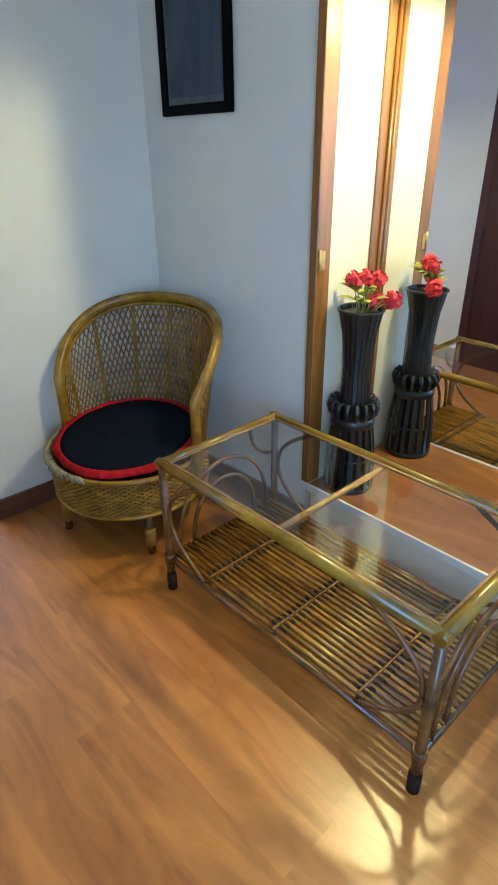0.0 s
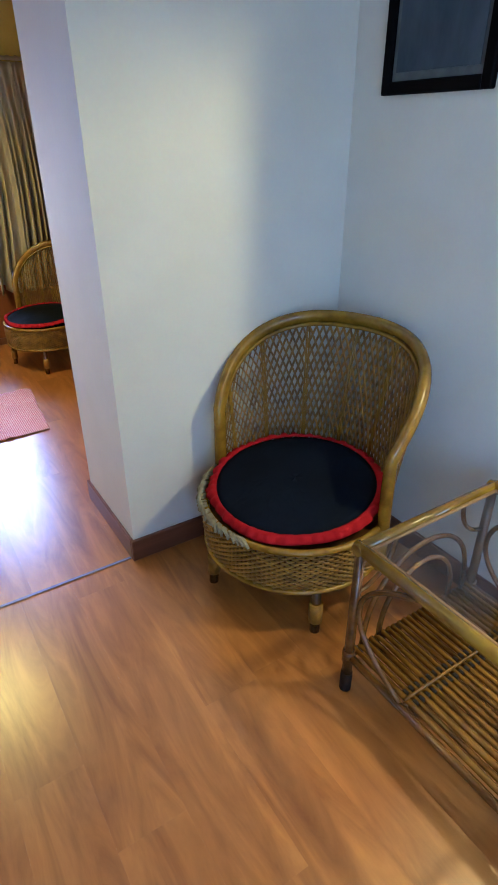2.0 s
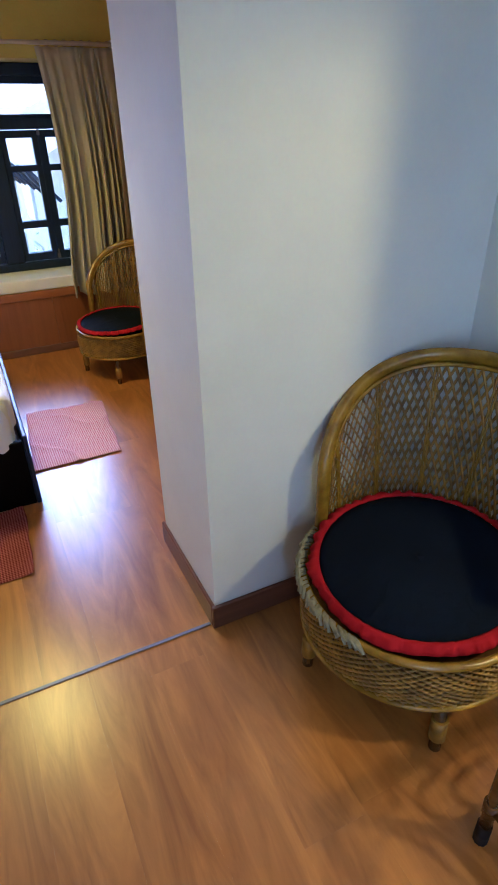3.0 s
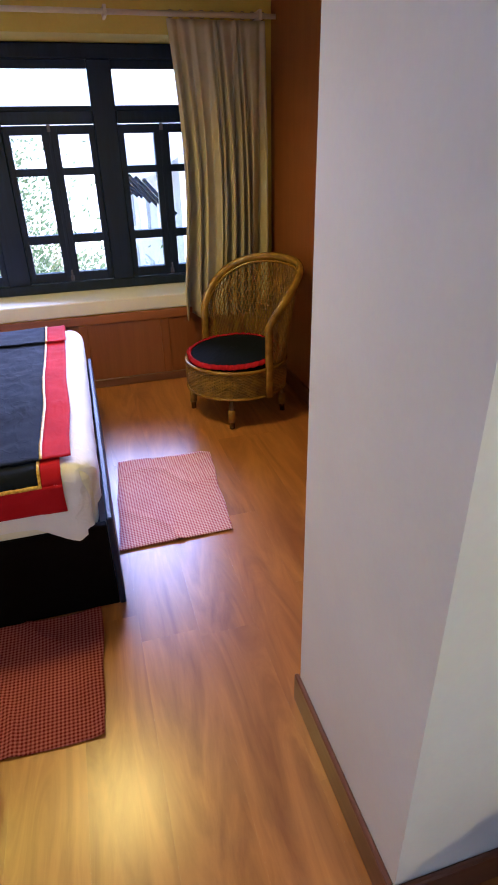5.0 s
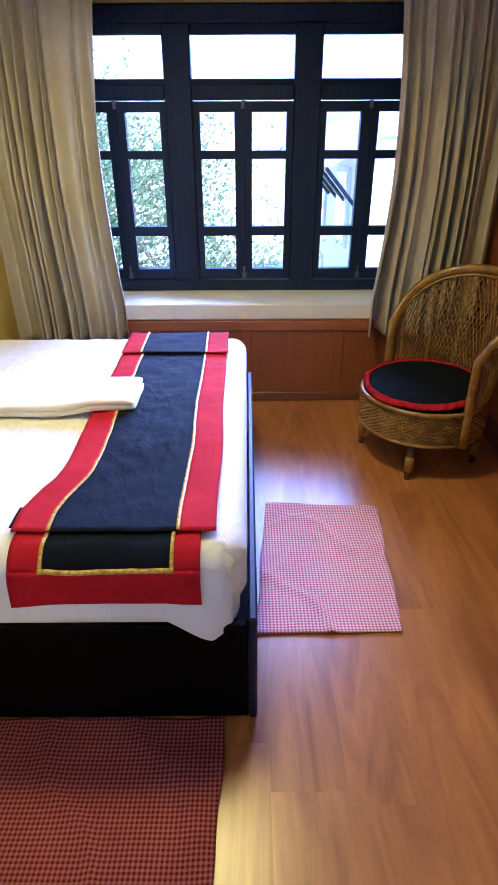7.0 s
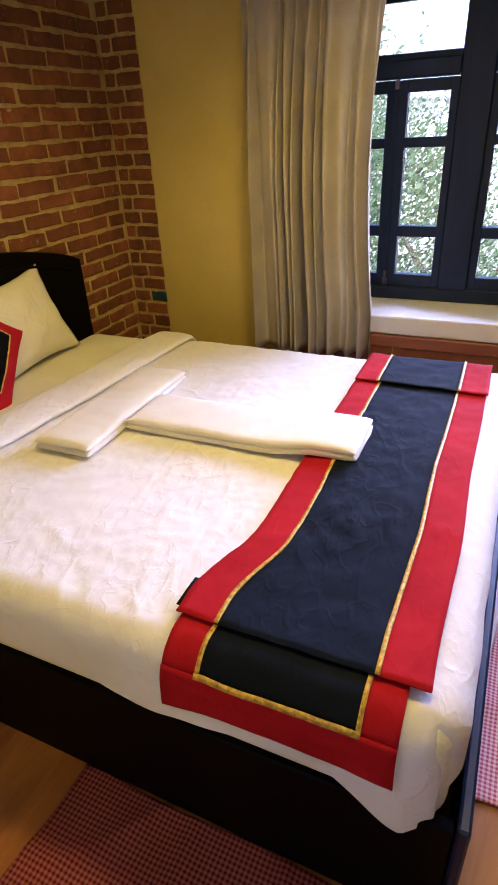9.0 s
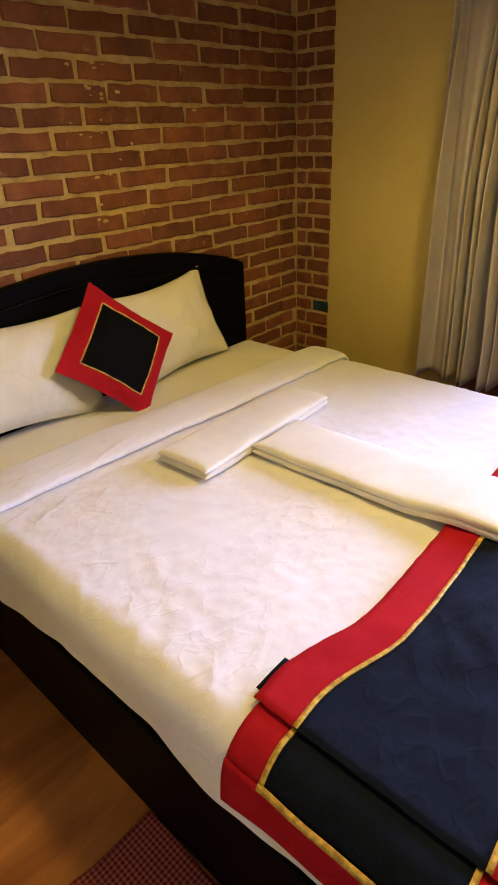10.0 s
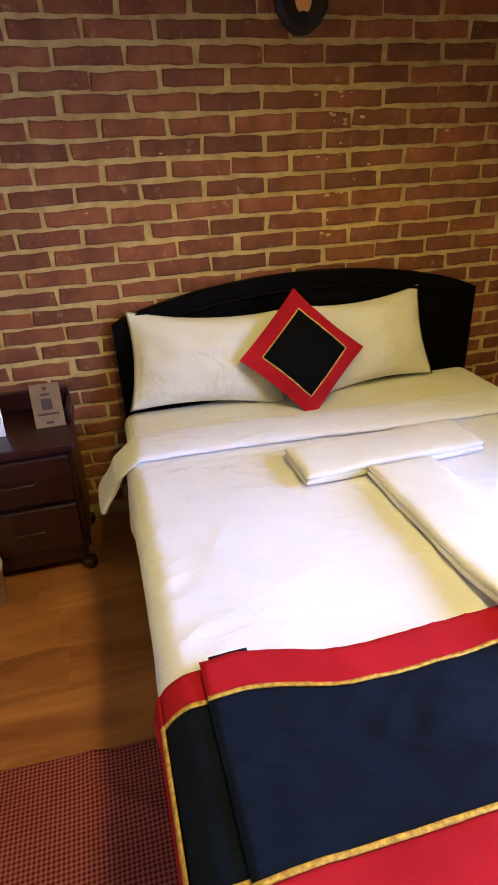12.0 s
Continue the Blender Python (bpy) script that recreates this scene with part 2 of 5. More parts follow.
# hallway shell
OPN0, OPN1 = -0.08, 1.280                           # niche opening in the hallway wall
wall("wall_hall_east", XR, XR + 0.12, OPN1 + 0.035, YP0, 0, CEIL, M_WALL, "white painted plaster hallway wall")
wall("wall_hall_east_low", XR, XR + 0.12, YBACK, OPN0 - 0.080, 0, CEIL, M_WALL, "white painted plaster hallway wall")
wall("wall_over_niche", XR, XR + 0.12, OPN0 - 0.080, OPN1 + 0.035, NTOP - 0.028, CEIL, M_WALL, "white painted plaster above the niche")
wall("niche_ceiling", XR + 0.12, NX + 0.12, NY0, NY1, NTOP, CEIL, M_CREAM, "cream plaster niche ceiling")
wall("niche_back", NX + 0.012, NX + 0.12, NY0, NY1, 0, NTOP, M_CREAM, "cream plaster back of a mirror niche")
wall("niche_side_north", XR + 0.12, NX + 0.12, NY1, NY1 + 0.1, 0, NTOP, M_CREAM, "brightly lit cream plaster niche side")
wall("niche_side_south", XR + 0.12, NX + 0.12, NY0 - 0.1, NY0, 0, NTOP, M_CREAM, "cream plaster niche side")
wall("wall_partition", XPE, XW + 0.40, YP0, YP1, 0, CEIL, M_WALL, "thick white painted partition wall end")
wall("wall_hall_west", XL - 0.12, XL, -0.40, 2.74, 0, CEIL, M_WALL, "white painted plaster hallway wall")
wall("wall_hall_west_back", XL - 0.12, XL, YBACK, -1.60, 0, CEIL, M_WALL, "white painted plaster hallway wall")
wall("wall_hall_west_low", XL - 0.12, XL, -1.60, -0.40, 0, 0.7, M_WALL, "plain white wall below a hallway window")
wall("wall_hall_west_top", XL - 0.12, XL, -1.60, -0.40, 2.2, CEIL, M_WALL, "plain white wall above a hallway window")
wall("wall_bed_south", XB - 0.2, XL - 0.12, 2.20, 2.32, 0, CEIL, M_YELLOW, "ochre yellow plaster bedroom wall")
wall("wall_bed_south_east", XPE + 0.03, XW - 0.001, YP1 + 0.001, YP1 + 0.008, 0, CEIL - 0.001, M_YELLOW, "ochre yellow plaster on the bedroom side of the partition")
wall("wall_hall_south", XL - 0.12, XR + 0.12, YBACK - 0.15, YBACK, 0, CEIL, M_WALL, "plain white wall closing the hallway")
# bedroom shell
wall("wall_bed_east_low", XW, XW + 0.14, YP1, YW, 0, 0.60, M_PANEL, "orange varnished wood panelled wall")
wall("wall_bed_east_north", XW, XW + 0.14, 4.64, YW + 0.4, 0.60, CEIL, M_PANEL, "orange varnished wood panelled wall")
wall("wall_bed_east_top", XW, XW + 0.14, 3.30, 4.64, 1.95, CEIL, M_PANEL, "orange varnished wood panelled wall")
wall("wall_bed_east_south", XW, XW + 0.14, YP1, 3.30, 0.60, CEIL, M_PANEL, "orange varnished wood panelled wall")
WX0, WX1 = -0.93, 1.08                               # window opening
wall("wall_bed_north_west", -1.755, WX0, YW, YG + 0.14, 0, CEIL, M_YELLOW, "ochre yellow plaster wall beside the window")
wall("wall_bed_north_east", WX1, XW, YW, YG + 0.14, 0, CEIL, M_YELLOW, "ochre yellow plaster wall beside the window")
wall("wall_bed_north_top", WX0, WX1, YW, YG + 0.14, 1.965, CEIL, M_YELLOW, "ochre yellow plaster lintel above the window")
wall("wall_bed_north_low", WX0, WX1, YW + 0.02, YG + 0.14, 0, 0.49, M_YELLOW, "plaster apron under the window")

roof_bm = bm_box(XL - 0.12, NX + 0.12, YBACK - 0.15, YP0, CEIL, CEIL + 0.1)
bm_box(XL - 0.12, XW + 0.40, YP0, YP1, CEIL, CEIL + 0.1, bm=roof_bm)
bm_box(XB - 0.2, XW + 0.14, YP1, YG + 0.14, CEIL, CEIL + 0.1, bm=roof_bm)
bm_box(XB - 0.2, XL - 0.12, 2.20, YP1, CEIL, CEIL + 0.1, bm=roof_bm)
solid("ceiling", roof_bm, M_CEIL, "plain white painted ceiling", "ceiling", kind="structure")

# sill, wooden dado under the window
solid("window_sill", bm_box(WX0 - 0.02, WX1 + 0.02, YW - 0.012, YG - 0.02, 0.492, 0.578, 0.006), M_SILL, "deep white painted window sill", "sill", kind="structure")
dado = thing("window_dado", pose(0, 0, 0), "orange varnished wood panelling under the window", "wall panelling", kind="structure")
part("rail", bm_box(WX0 - 0.25, XW - 0.002, YW - 0.022, YW - 0.001, 0.43, 0.488, 0.004), M_PANEL_X, dado)
part("base_rail", bm_box(WX0 - 0.25, XW - 0.002, YW - 0.026, YW - 0.001, 0.0, 0.055, 0.004), M_SKIRT_X, dado)
for sx in (-1.0, -0.47, 0.055, 0.58, 1.10):
    part("stile", bm_box(sx, sx + 0.055, YW - 0.020, YW - 0.001, 0.055, 0.43, 0.003), M_PANEL, dado)
for sx in (-0.945, -0.415, 0.11, 0.635):
    part("panel", bm_box(sx, sx + 0.47, YW - 0.010, YW - 0.001, 0.055, 0.43), M_PANEL, dado)


# window: three bays, each a transom over two casements of three panes
def window():
    w = thing("window_1", pose(0, YG, 0), "blue-black painted wooden window with three bays of small panes", "window", kind="structure")
    d0, d1 = -0.05, 0.05
    for a, b in ((WX0, -0.87), (-0.335, -0.195), (0.335, 0.475), (1.005, WX1)):
        part("mullion", bm_box(a, b, d0, d1, 0.64, 1.885, 0.006), M_FRAME, w)
    part("head", bm_box(WX0, WX1, d0, d1, 1.885, 1.962, 0.006), M_FRAME, w)
    part("bottom_rail", bm_box(WX0, WX1, d0, d1, 0.580, 0.640, 0.006), M_FRAME, w)
    for a, b in ((-0.87, -0.335), (-0.195, 0.335), (0.475, 1.005)):
        part("transom_bar", bm_box(a, b, d0, d1, 1.56, 1.63, 0.006), M_FRAME, w)
        tr = part("transom_frame", bm_box(a, b, -0.02, 0.02, 1.63, 1.655, 0.003, bm_box(a, b, -0.02, 0.02, 1.84, 1.885, 0.003)), M_FRAME, w)
        part("pane", bm_box(a, b, -0.003, 0.003, 1.65, 1.845), M_GLASS, tr).visible_shadow = False
        mid = (a + b) / 2
        for c0, c1, hinge in ((a, mid, a), (mid, b, b)):
            bm = bm_box(c0, c0 + 0.035 + 0.012 * (hinge == b), -0.032, 0.028, 0.645, 1.555, 0.003)
            bm_box(c1 - 0.035 - 0.012 * (hinge == a), c1, -0.032, 0.028, 0.645, 1.555, 0.003, bm)
            i0, i1 = c0 + 0.03, c1 - 0.03
            for z0, z1 in ((0.645, 0.702), (0.888, 0.938), (1.284, 1.326), (1.506, 1.555)):
                bm_box(i0, i1, -0.030, 0.026, z0, z1, 0.003, bm)
            cs = part("casement", bm, M_FRAME, w)
            for z0, z1 in ((0.698, 0.892), (0.934, 1.288), (1.322, 1.510)):
                part("pane", bm_box(i0, i1, -0.003, 0.003, z0, z1), M_GLASS, cs).visible_shadow = False
        part("cover_strip", bm_box(mid - 0.010, mid + 0.010, -0.038, -0.0325, 0.648, 1.553, 0.002), M_FRAME, w)
        hb = bm_tube(bmesh.new(), [(mid, -0.036, 0.66), (mid, -0.045, 0.675), (mid, -0.045, 0.72)], 0.006, 8)
        bm_box(mid - 0.012, mid + 0.012, -0.042, -0.032, 0.650, 0.685, 0.002, hb)
        part("catch", hb, M_METAL, w, "worn metal casement catch")
        part("catch", bm_box(mid - 0.010, mid + 0.010, -0.046, -0.032, 1.52, 1.56, 0.003), M_METAL, w, "worn metal casement catch")


window()


# skirting and threshold
def skirt(x0, x1, y0, y1, mat=None):
    solid("baseboard", bm_box(x0, x1, y0, y1, 0, 0.105, 0.004), mat or M_SKIRT, "brown varnished wooden skirting board", "baseboard", kind="structure")


skirt(XPE - 0.014, XR, YP0 - 0.014, YP0, M_SKIRT_X)
skirt(XPE - 0.014, XPE, YP0 + 0.001, YP1 + 0.014)
skirt(XR - 0.014, XR, OPN1 + 0.036, YP0 - 0.015)
skirt(XL, XL + 0.014, 1.985, 2.7395)
solid("plinth_block", bm_box(XL - 0.12, XL + 0.014, 2.741, YP1 + 0.014, 0, 0.105, 0.004), M_SKIRT, "brown varnished wooden plinth at the wall end", "baseboard", kind="structure")
skirt(XW - 0.016, XW, YP1 + 0.009, YW - 0.03)
solid("threshold_strip", bm_box(XL + 0.015, XPE - 0.015, YP0 + 0.012, YP0 + 0.026, 0.001, 0.004, 0.001), M_METAL, "thin grey metal threshold strip across the floor", "trim", kind="structure")

# niche base, trim and mirror
solid("niche_base", bm_box(XR + 0.001, NX + 0.01, OPN0, OPN1 - 0.001, 0, NZ - 0.02), M_CREAM, "cream plaster plinth under the mirror", "plinth", kind="structure")
solid("niche_floor", bm_box(XR - 0.018, NX + 0.01, OPN0, OPN1 - 0.001, NZ - 0.02, NZ, 0.003), M_FLOOR, "wooden shelf board of the mirror niche", "shelf", kind="structure")
solid("niche_nosing", bm_box(XR - 0.030, XR - 0.019, OPN0, OPN1 + 0.034, NZ - 0.03, NZ + 0.004, 0.002), M_SILL, "pale edge strip of the niche shelf", "trim", kind="structure")
solid("niche_reveal", bm_box(XR + 0.051, XR + 0.122, OPN1 - 0.0005, OPN1 + 0.034, NZ + 0.001, NTOP - 0.03), M_CREAM, "cream plaster reveal of the niche opening", "wall", kind="structure")
trim = thing("niche_trim", pose(0, 0, 0), "brown varnished wooden frame around the mirror niche", "trim", kind="structure")
part("jamb", bm_box(XR - 0.027, XR + 0.050, OPN1 - 0.003, OPN1 + 0.0345, NZ + 0.005, NTOP - 0.03, 0.003), M_TRIM, trim)
part("jamb", bm_box(XR - 0.027, XR - 0.001, OPN0 - 0.096, OPN0, 0.0, NTOP - 0.03, 0.004), M_TRIM, trim)
part("head", bm_box(XR - 0.027, XR - 0.001, OPN0 - 0.096, OPN1 + 0.035, NTOP - 0.0275, NTOP + 0.045, 0.004), M_TRIM, trim)
part("hinge", bm_box(XR - 0.010, XR + 0.018, OPN1 - 0.006, OPN1 - 0.002, 1.16, 1.23, 0.001), M_BRASS, trim, "small worn brass hinge plate")
part("hinge_pin", bm_tube(bmesh.new(), [(XR - 0.014, OPN1 - 0.006, 1.155), (XR - 0.014, OPN1 - 0.006, 1.235)], 0.005, 8), M_BRASS, trim, "small worn brass hinge pin")
mir = thing("wall_mirror", pose(0, 0, 0), "tall wall mirror in a brown wooden frame inside the niche", "mirror")
part("glass", bm_box(NX - 0.002, NX + 0.011, NY0 + 0.03, NY1 - 0.012, NZ + 0.006, NTOP - 0.02), M_MIRROR, mir, "silvered mirror glass")
part("frame_side", bm_box(NX - 0.058, NX + 0.011, NY1 - 0.013, NY1 - 0.001, NZ + 0.001, NTOP - 0.002, 0.003), M_TRIM, mir)
part("frame_side", bm_box(NX - 0.020, NX + 0.011, NY0 + 0.005, NY0 + 0.055, NZ + 0.001, NTOP - 0.002, 0.004), M_TRIM, mir)
part("bead", bm_tube(bmesh.new(), [(NX - 0.012, NY1 - 0.020, NZ + 0.002), (NX - 0.012, NY1 - 0.020, NTOP - 0.004)], 0.008, 8), M_TRIM, mir)

# hall door on the west side
dr = thing("door_1", pose(0, 0, 0), "dark maroon panelled wooden door, closed", "door", kind="structure")
part("leaf", bm_box(XL + 0.001, XL + 0.02, 1.13, 1.92, 0, 2.05, 0.003), M_DOOR, dr)
for yy in (1.07, 1.92):
    part("jamb", bm_box(XL + 0.001, XL + 0.026, yy, yy + 0.06, 0, 2.11, 0.004), M_DOOR, dr)
part("head", bm_box(XL + 0.001, XL + 0.026, 1.13, 1.92, 2.05, 2.11, 0.004), M_DOOR, dr)
for z0, z1 in ((0.15, 0.9), (1.05, 1.9)):
    part("panel", bm_box(XL + 0.02, XL + 0.025, 1.25, 1.80, z0, z1, 0.004), M_DOOR, dr)

# cane, cloth and other materials of the things
M_CANE = noisy("golden varnished cane", (0.17, 0.085, 0.004), (0.38, 0.215, 0.012), 14, 0.26, 90, 0.25, coat=0.2)
M_WICKER = noisy("woven wicker", (0.12, 0.055, 0.003), (0.41, 0.215, 0.014), 22, 0.5, 120, 0.3)
M_CANEDARK = noisy("brown bamboo cane", (0.035, 0.012, 0.003), (0.19, 0.085, 0.016), 10, 0.27, 70, 0.25, coat=0.2, stretch=(1, 0.35, 1))
M_SLAT = noisy("mottled shelf cane", (0.060, 0.022, 0.002), (0.33, 0.160, 0.016), 12, 0.27, 70, 0.25, coat=0.2, stretch=(1, 0.4, 1), per_object=True)
M_RAIL = noisy("olive polished cane", (0.075, 0.038, 0.003), (0.36, 0.22, 0.014), 7, 0.24, 70, 0.2, coat=0.25, stretch=(0.5, 0.5, 1), per_object=True)
M_LASH = noisy("dark cord lashing", (0.012, 0.008, 0.006), (0.030, 0.018, 0.012), 40, 0.8, 120, 0.3, spec=0.2)
M_BINDING = noisy("pale cane binding", (0.26, 0.140, 0.045), (0.40, 0.240, 0.090), 30, 0.5, 120, 0.3)
M_FRAY = noisy("frayed grey wicker", (0.24, 0.21, 0.12), (0.38, 0.34, 0.21), 40, 0.8, 140, 0.4)
def cloth_through(*args, thru=0.22, **kw):
    """Cloth or leaf that lets some light through."""
    m = noisy(*args, **kw)
    nt = m.node_tree
    bs = nt.nodes["Principled BSDF"]
    tr = add(nt, "BsdfTranslucent")
    mx = add(nt, "MixShader", Fac=thru)
    nt.links.new(bs.inputs["Base Color"].links[0].from_socket, tr.inputs["Color"])
    nt.links.new(bs.outputs[0], mx.inputs[1])
    nt.links.new(tr.outputs[0], mx.inputs[2])
    nt.links.new(mx.outputs[0], nt.nodes["Material Output"].inputs["Surface"])
    return m


def creased(name, a, b, amount=1.0, grain=300, sheen=0.05, spec=0.2, scale=1.0):
    """Cloth with fine sharp creases gathered in patches."""
    m, nt, bs = node_mat(name)
    v = coords(nt)
    n1 = add(nt, "TexNoise", Scale=5.0, Detail=4.0)
    weave = add(nt, "TexNoise", Scale=float(grain), Detail=2.0)
    patch = add(nt, "TexNoise", Scale=2.6, Detail=2.0)
    for n in (n1, weave, patch):
        nt.links.new(v, n.inputs["Vector"])
    c = ramp(nt, n1.outputs["Fac"], [(0.3, a), (0.7, b)])
    c = blend(nt, 0.12, c, weave.outputs["Color"], "SOFT_LIGHT")
    nt.links.new(c, bs.inputs["Base Color"])
    bs.inputs["Roughness"].default_value = 0.88
    bs.inputs["Sheen Weight"].default_value = sheen
    bs.inputs["Specular IOR Level"].default_value = spec
    total = None
    for sc, spin, st, wt in ((6.5, 0.5, (1.0, 0.45, 1.0), 1.0), (10.0, -0.7, (1.0, 0.5, 1.0), 0.7), (19.0, 1.2, (1.0, 0.6, 1.0), 0.35)):
        w = coords(nt, st, (0, 0, spin))
        nz = add(nt, "TexNoise", Scale=sc * scale, Detail=2.0, Distortion=0.25)
        nt.links.new(w, nz.inputs["Vector"])
        ln = ramp(nt, nz.outputs["Fac"], [(0.44, (0, 0, 0)), (0.5, (wt, wt, wt)), (0.56, (0, 0, 0))])
        total = ln if total is None else blend(nt, 1.0, total, ln, "ADD")
    mask = ramp(nt, patch.outputs["Fac"], [(0.38, (0.12, 0.12, 0.12)), (0.62, (1, 1, 1))])
    total = blend(nt, 1.0, total, mask, "MULTIPLY")
    b1 = add(nt, "Bump", Strength=0.45 * amount, Distance=0.006)
    nt.links.new(total, b1.inputs["Height"])
    b2 = add(nt, "Bump", Strength=0.2, Distance=0.001)
    nt.links.new(weave.outputs["Fac"], b2.inputs["Height"])
    nt.links.new(b1.outputs["Normal"], b2.inputs["Normal"])
    nt.links.new(b2.outputs["Normal"], bs.inputs["Normal"])
    return m


M_NAVY = creased("navy cotton", (0.0023, 0.0045, 0.0115), (0.0041, 0.008, 0.019), 0.8, 400, 0.0, 0.15, 0.8)
M_JET = creased("black cotton", (0.0015, 0.0015, 0.002), (0.003, 0.003, 0.004), 0.4, 400, 0.0, 0.1)
M_RED = creased("red cotton", (0.34, 0.007, 0.010), (0.47, 0.013, 0.016), 0.5, 400, 0.0, 0.1)
M_GOLD = noisy("gold braid", (0.28, 0.14, 0.008), (0.85, 0.58, 0.05), 95, 0.5, 300, 0.6)
M_LINEN = creased("white bed linen", (0.78, 0.77, 0.77), (0.84, 0.83, 0.83), 0.75, 300, 0.1)
M_PILLOW = creased("white pillow cotton", (0.76, 0.73, 0.58), (0.83, 0.80, 0.65), 0.8, 300, 0.1, scale=0.7)
M_TOWEL = noisy("cream terry towel", (0.74, 0.70, 0.56), (0.82, 0.78, 0.64), 9, 0.95, 330, 0.45, sheen=0.3, spec=0.2, depth=0.002)
M_CURTAIN = cloth_through("beige curtain cloth", (0.62, 0.55, 0.38), (0.72, 0.65, 0.48), 6, 0.9, 220, 0.3, thru=0.34, sheen=0.2, spec=0.2)
M_ROD = noisy("cream painted rod", (0.62, 0.55, 0.40), (0.70, 0.63, 0.48), 8, 0.45, 60, 0.1)
M_VASE = noisy("black lacquered bamboo", (0.006, 0.006, 0.007), (0.016, 0.015, 0.015), 12, 0.32, 80, 0.2, coat=0.2)
M_PETAL = noisy("red paper petals", (0.55, 0.015, 0.025), (0.80, 0.05, 0.07), 60, 0.6, 120, 0.3)
M_LEAF = noisy("yellow-green leaf", (0.28, 0.30, 0.03), (0.46, 0.45, 0.08), 30, 0.5, 90, 0.3)
M_PAINTING = noisy("murky blue-grey painting", (0.014, 0.030, 0.055), (0.06, 0.085, 0.12), 5, 0.45, 30, 0.3, stretch=(1, 1.6, 0.7))
M_MOUNT = noisy("grey picture mount", (0.06, 0.075, 0.08), (0.12, 0.14, 0.15), 12, 0.6, 80, 0.1)
M_CARD = noisy("tan card", (0.20, 0.125, 0.05), (0.26, 0.165, 0.07), 12, 0.7, 80, 0.1)
M_CARD2 = noisy("white card", (0.70, 0.70, 0.66), (0.78, 0.78, 0.74), 12, 0.7, 80, 0.1)
M_PRINT = noisy("dark print", (0.05, 0.03, 0.02), (0.08, 0.05, 0.03), 30, 0.7, 90, 0.05)
M_ORANGE = noisy("orange paint", (0.60, 0.25, 0.03), (0.80, 0.42, 0.08), 14, 0.5, 60, 0.3)


def gingham(name, dark, light, pitch):
    """A small woven check with a soft large-scale fade."""
    m, nt, bs = node_mat(name)
    v = coords(nt, (1 / pitch, 1 / pitch, 1 / pitch))
    sep = add(nt, "SeparateXYZ")
    nt.links.new(v, sep.inputs[0])
    bands = []
    for k in (0, 1):
        fr = add(nt, "Math")
        fr.operation = "FRACT"
        nt.links.new(sep.outputs[k], fr.inputs[0])
        gt = add(nt, "Math")
        gt.operation, gt.inputs[1].default_value = "GREATER_THAN", 0.5
        nt.links.new(fr.outputs[0], gt.inputs[0])
        bands.append(gt.outputs[0])
    sm = add(nt, "Math")
    sm.operation = "ADD"
    nt.links.new(bands[0], sm.inputs[0])
    nt.links.new(bands[1], sm.inputs[1])
    hf = add(nt, "Math")
    hf.operation, hf.inputs[1].default_value = "MULTIPLY", 0.5
    nt.links.new(sm.outputs[0], hf.inputs[0])
    mid = tuple((a + b) * 0.5 for a, b in zip(dark, light))
    c = ramp(nt, hf.outputs[0], [(0.2, dark), (0.5, mid), (0.8, light)])
    n1 = add(nt, "TexNoise", Scale=0.06, Detail=4.0)
    nt.links.new(v, n1.inputs["Vector"])
    c = blend(nt, 0.3, c, n1.outputs["Fac"], "SOFT_LIGHT")
    nt.links.new(c, bs.inputs["Base Color"])
    bs.inputs["Roughness"].default_value = 0.9
    bs.inputs["Specular IOR Level"].default_value = 0.2
    bump(nt, bs, hf.outputs[0], 0.3, 0.001)
    return m


# red check, whites included, darkened in colour for the bed's shade on it
M_CHECK_SHADED = gingham("shade-darkened red and white gingham", (0.11, 0.004, 0.008), (0.36, 0.115, 0.10), 0.0115)
M_CHECK2 = gingham("pale pink gingham", (0.48, 0.085, 0.16), (0.84, 0.63, 0.71), 0.0115)


def arc_pts(fn, n):
    return [fn(i / n) for i in range(n + 1)]


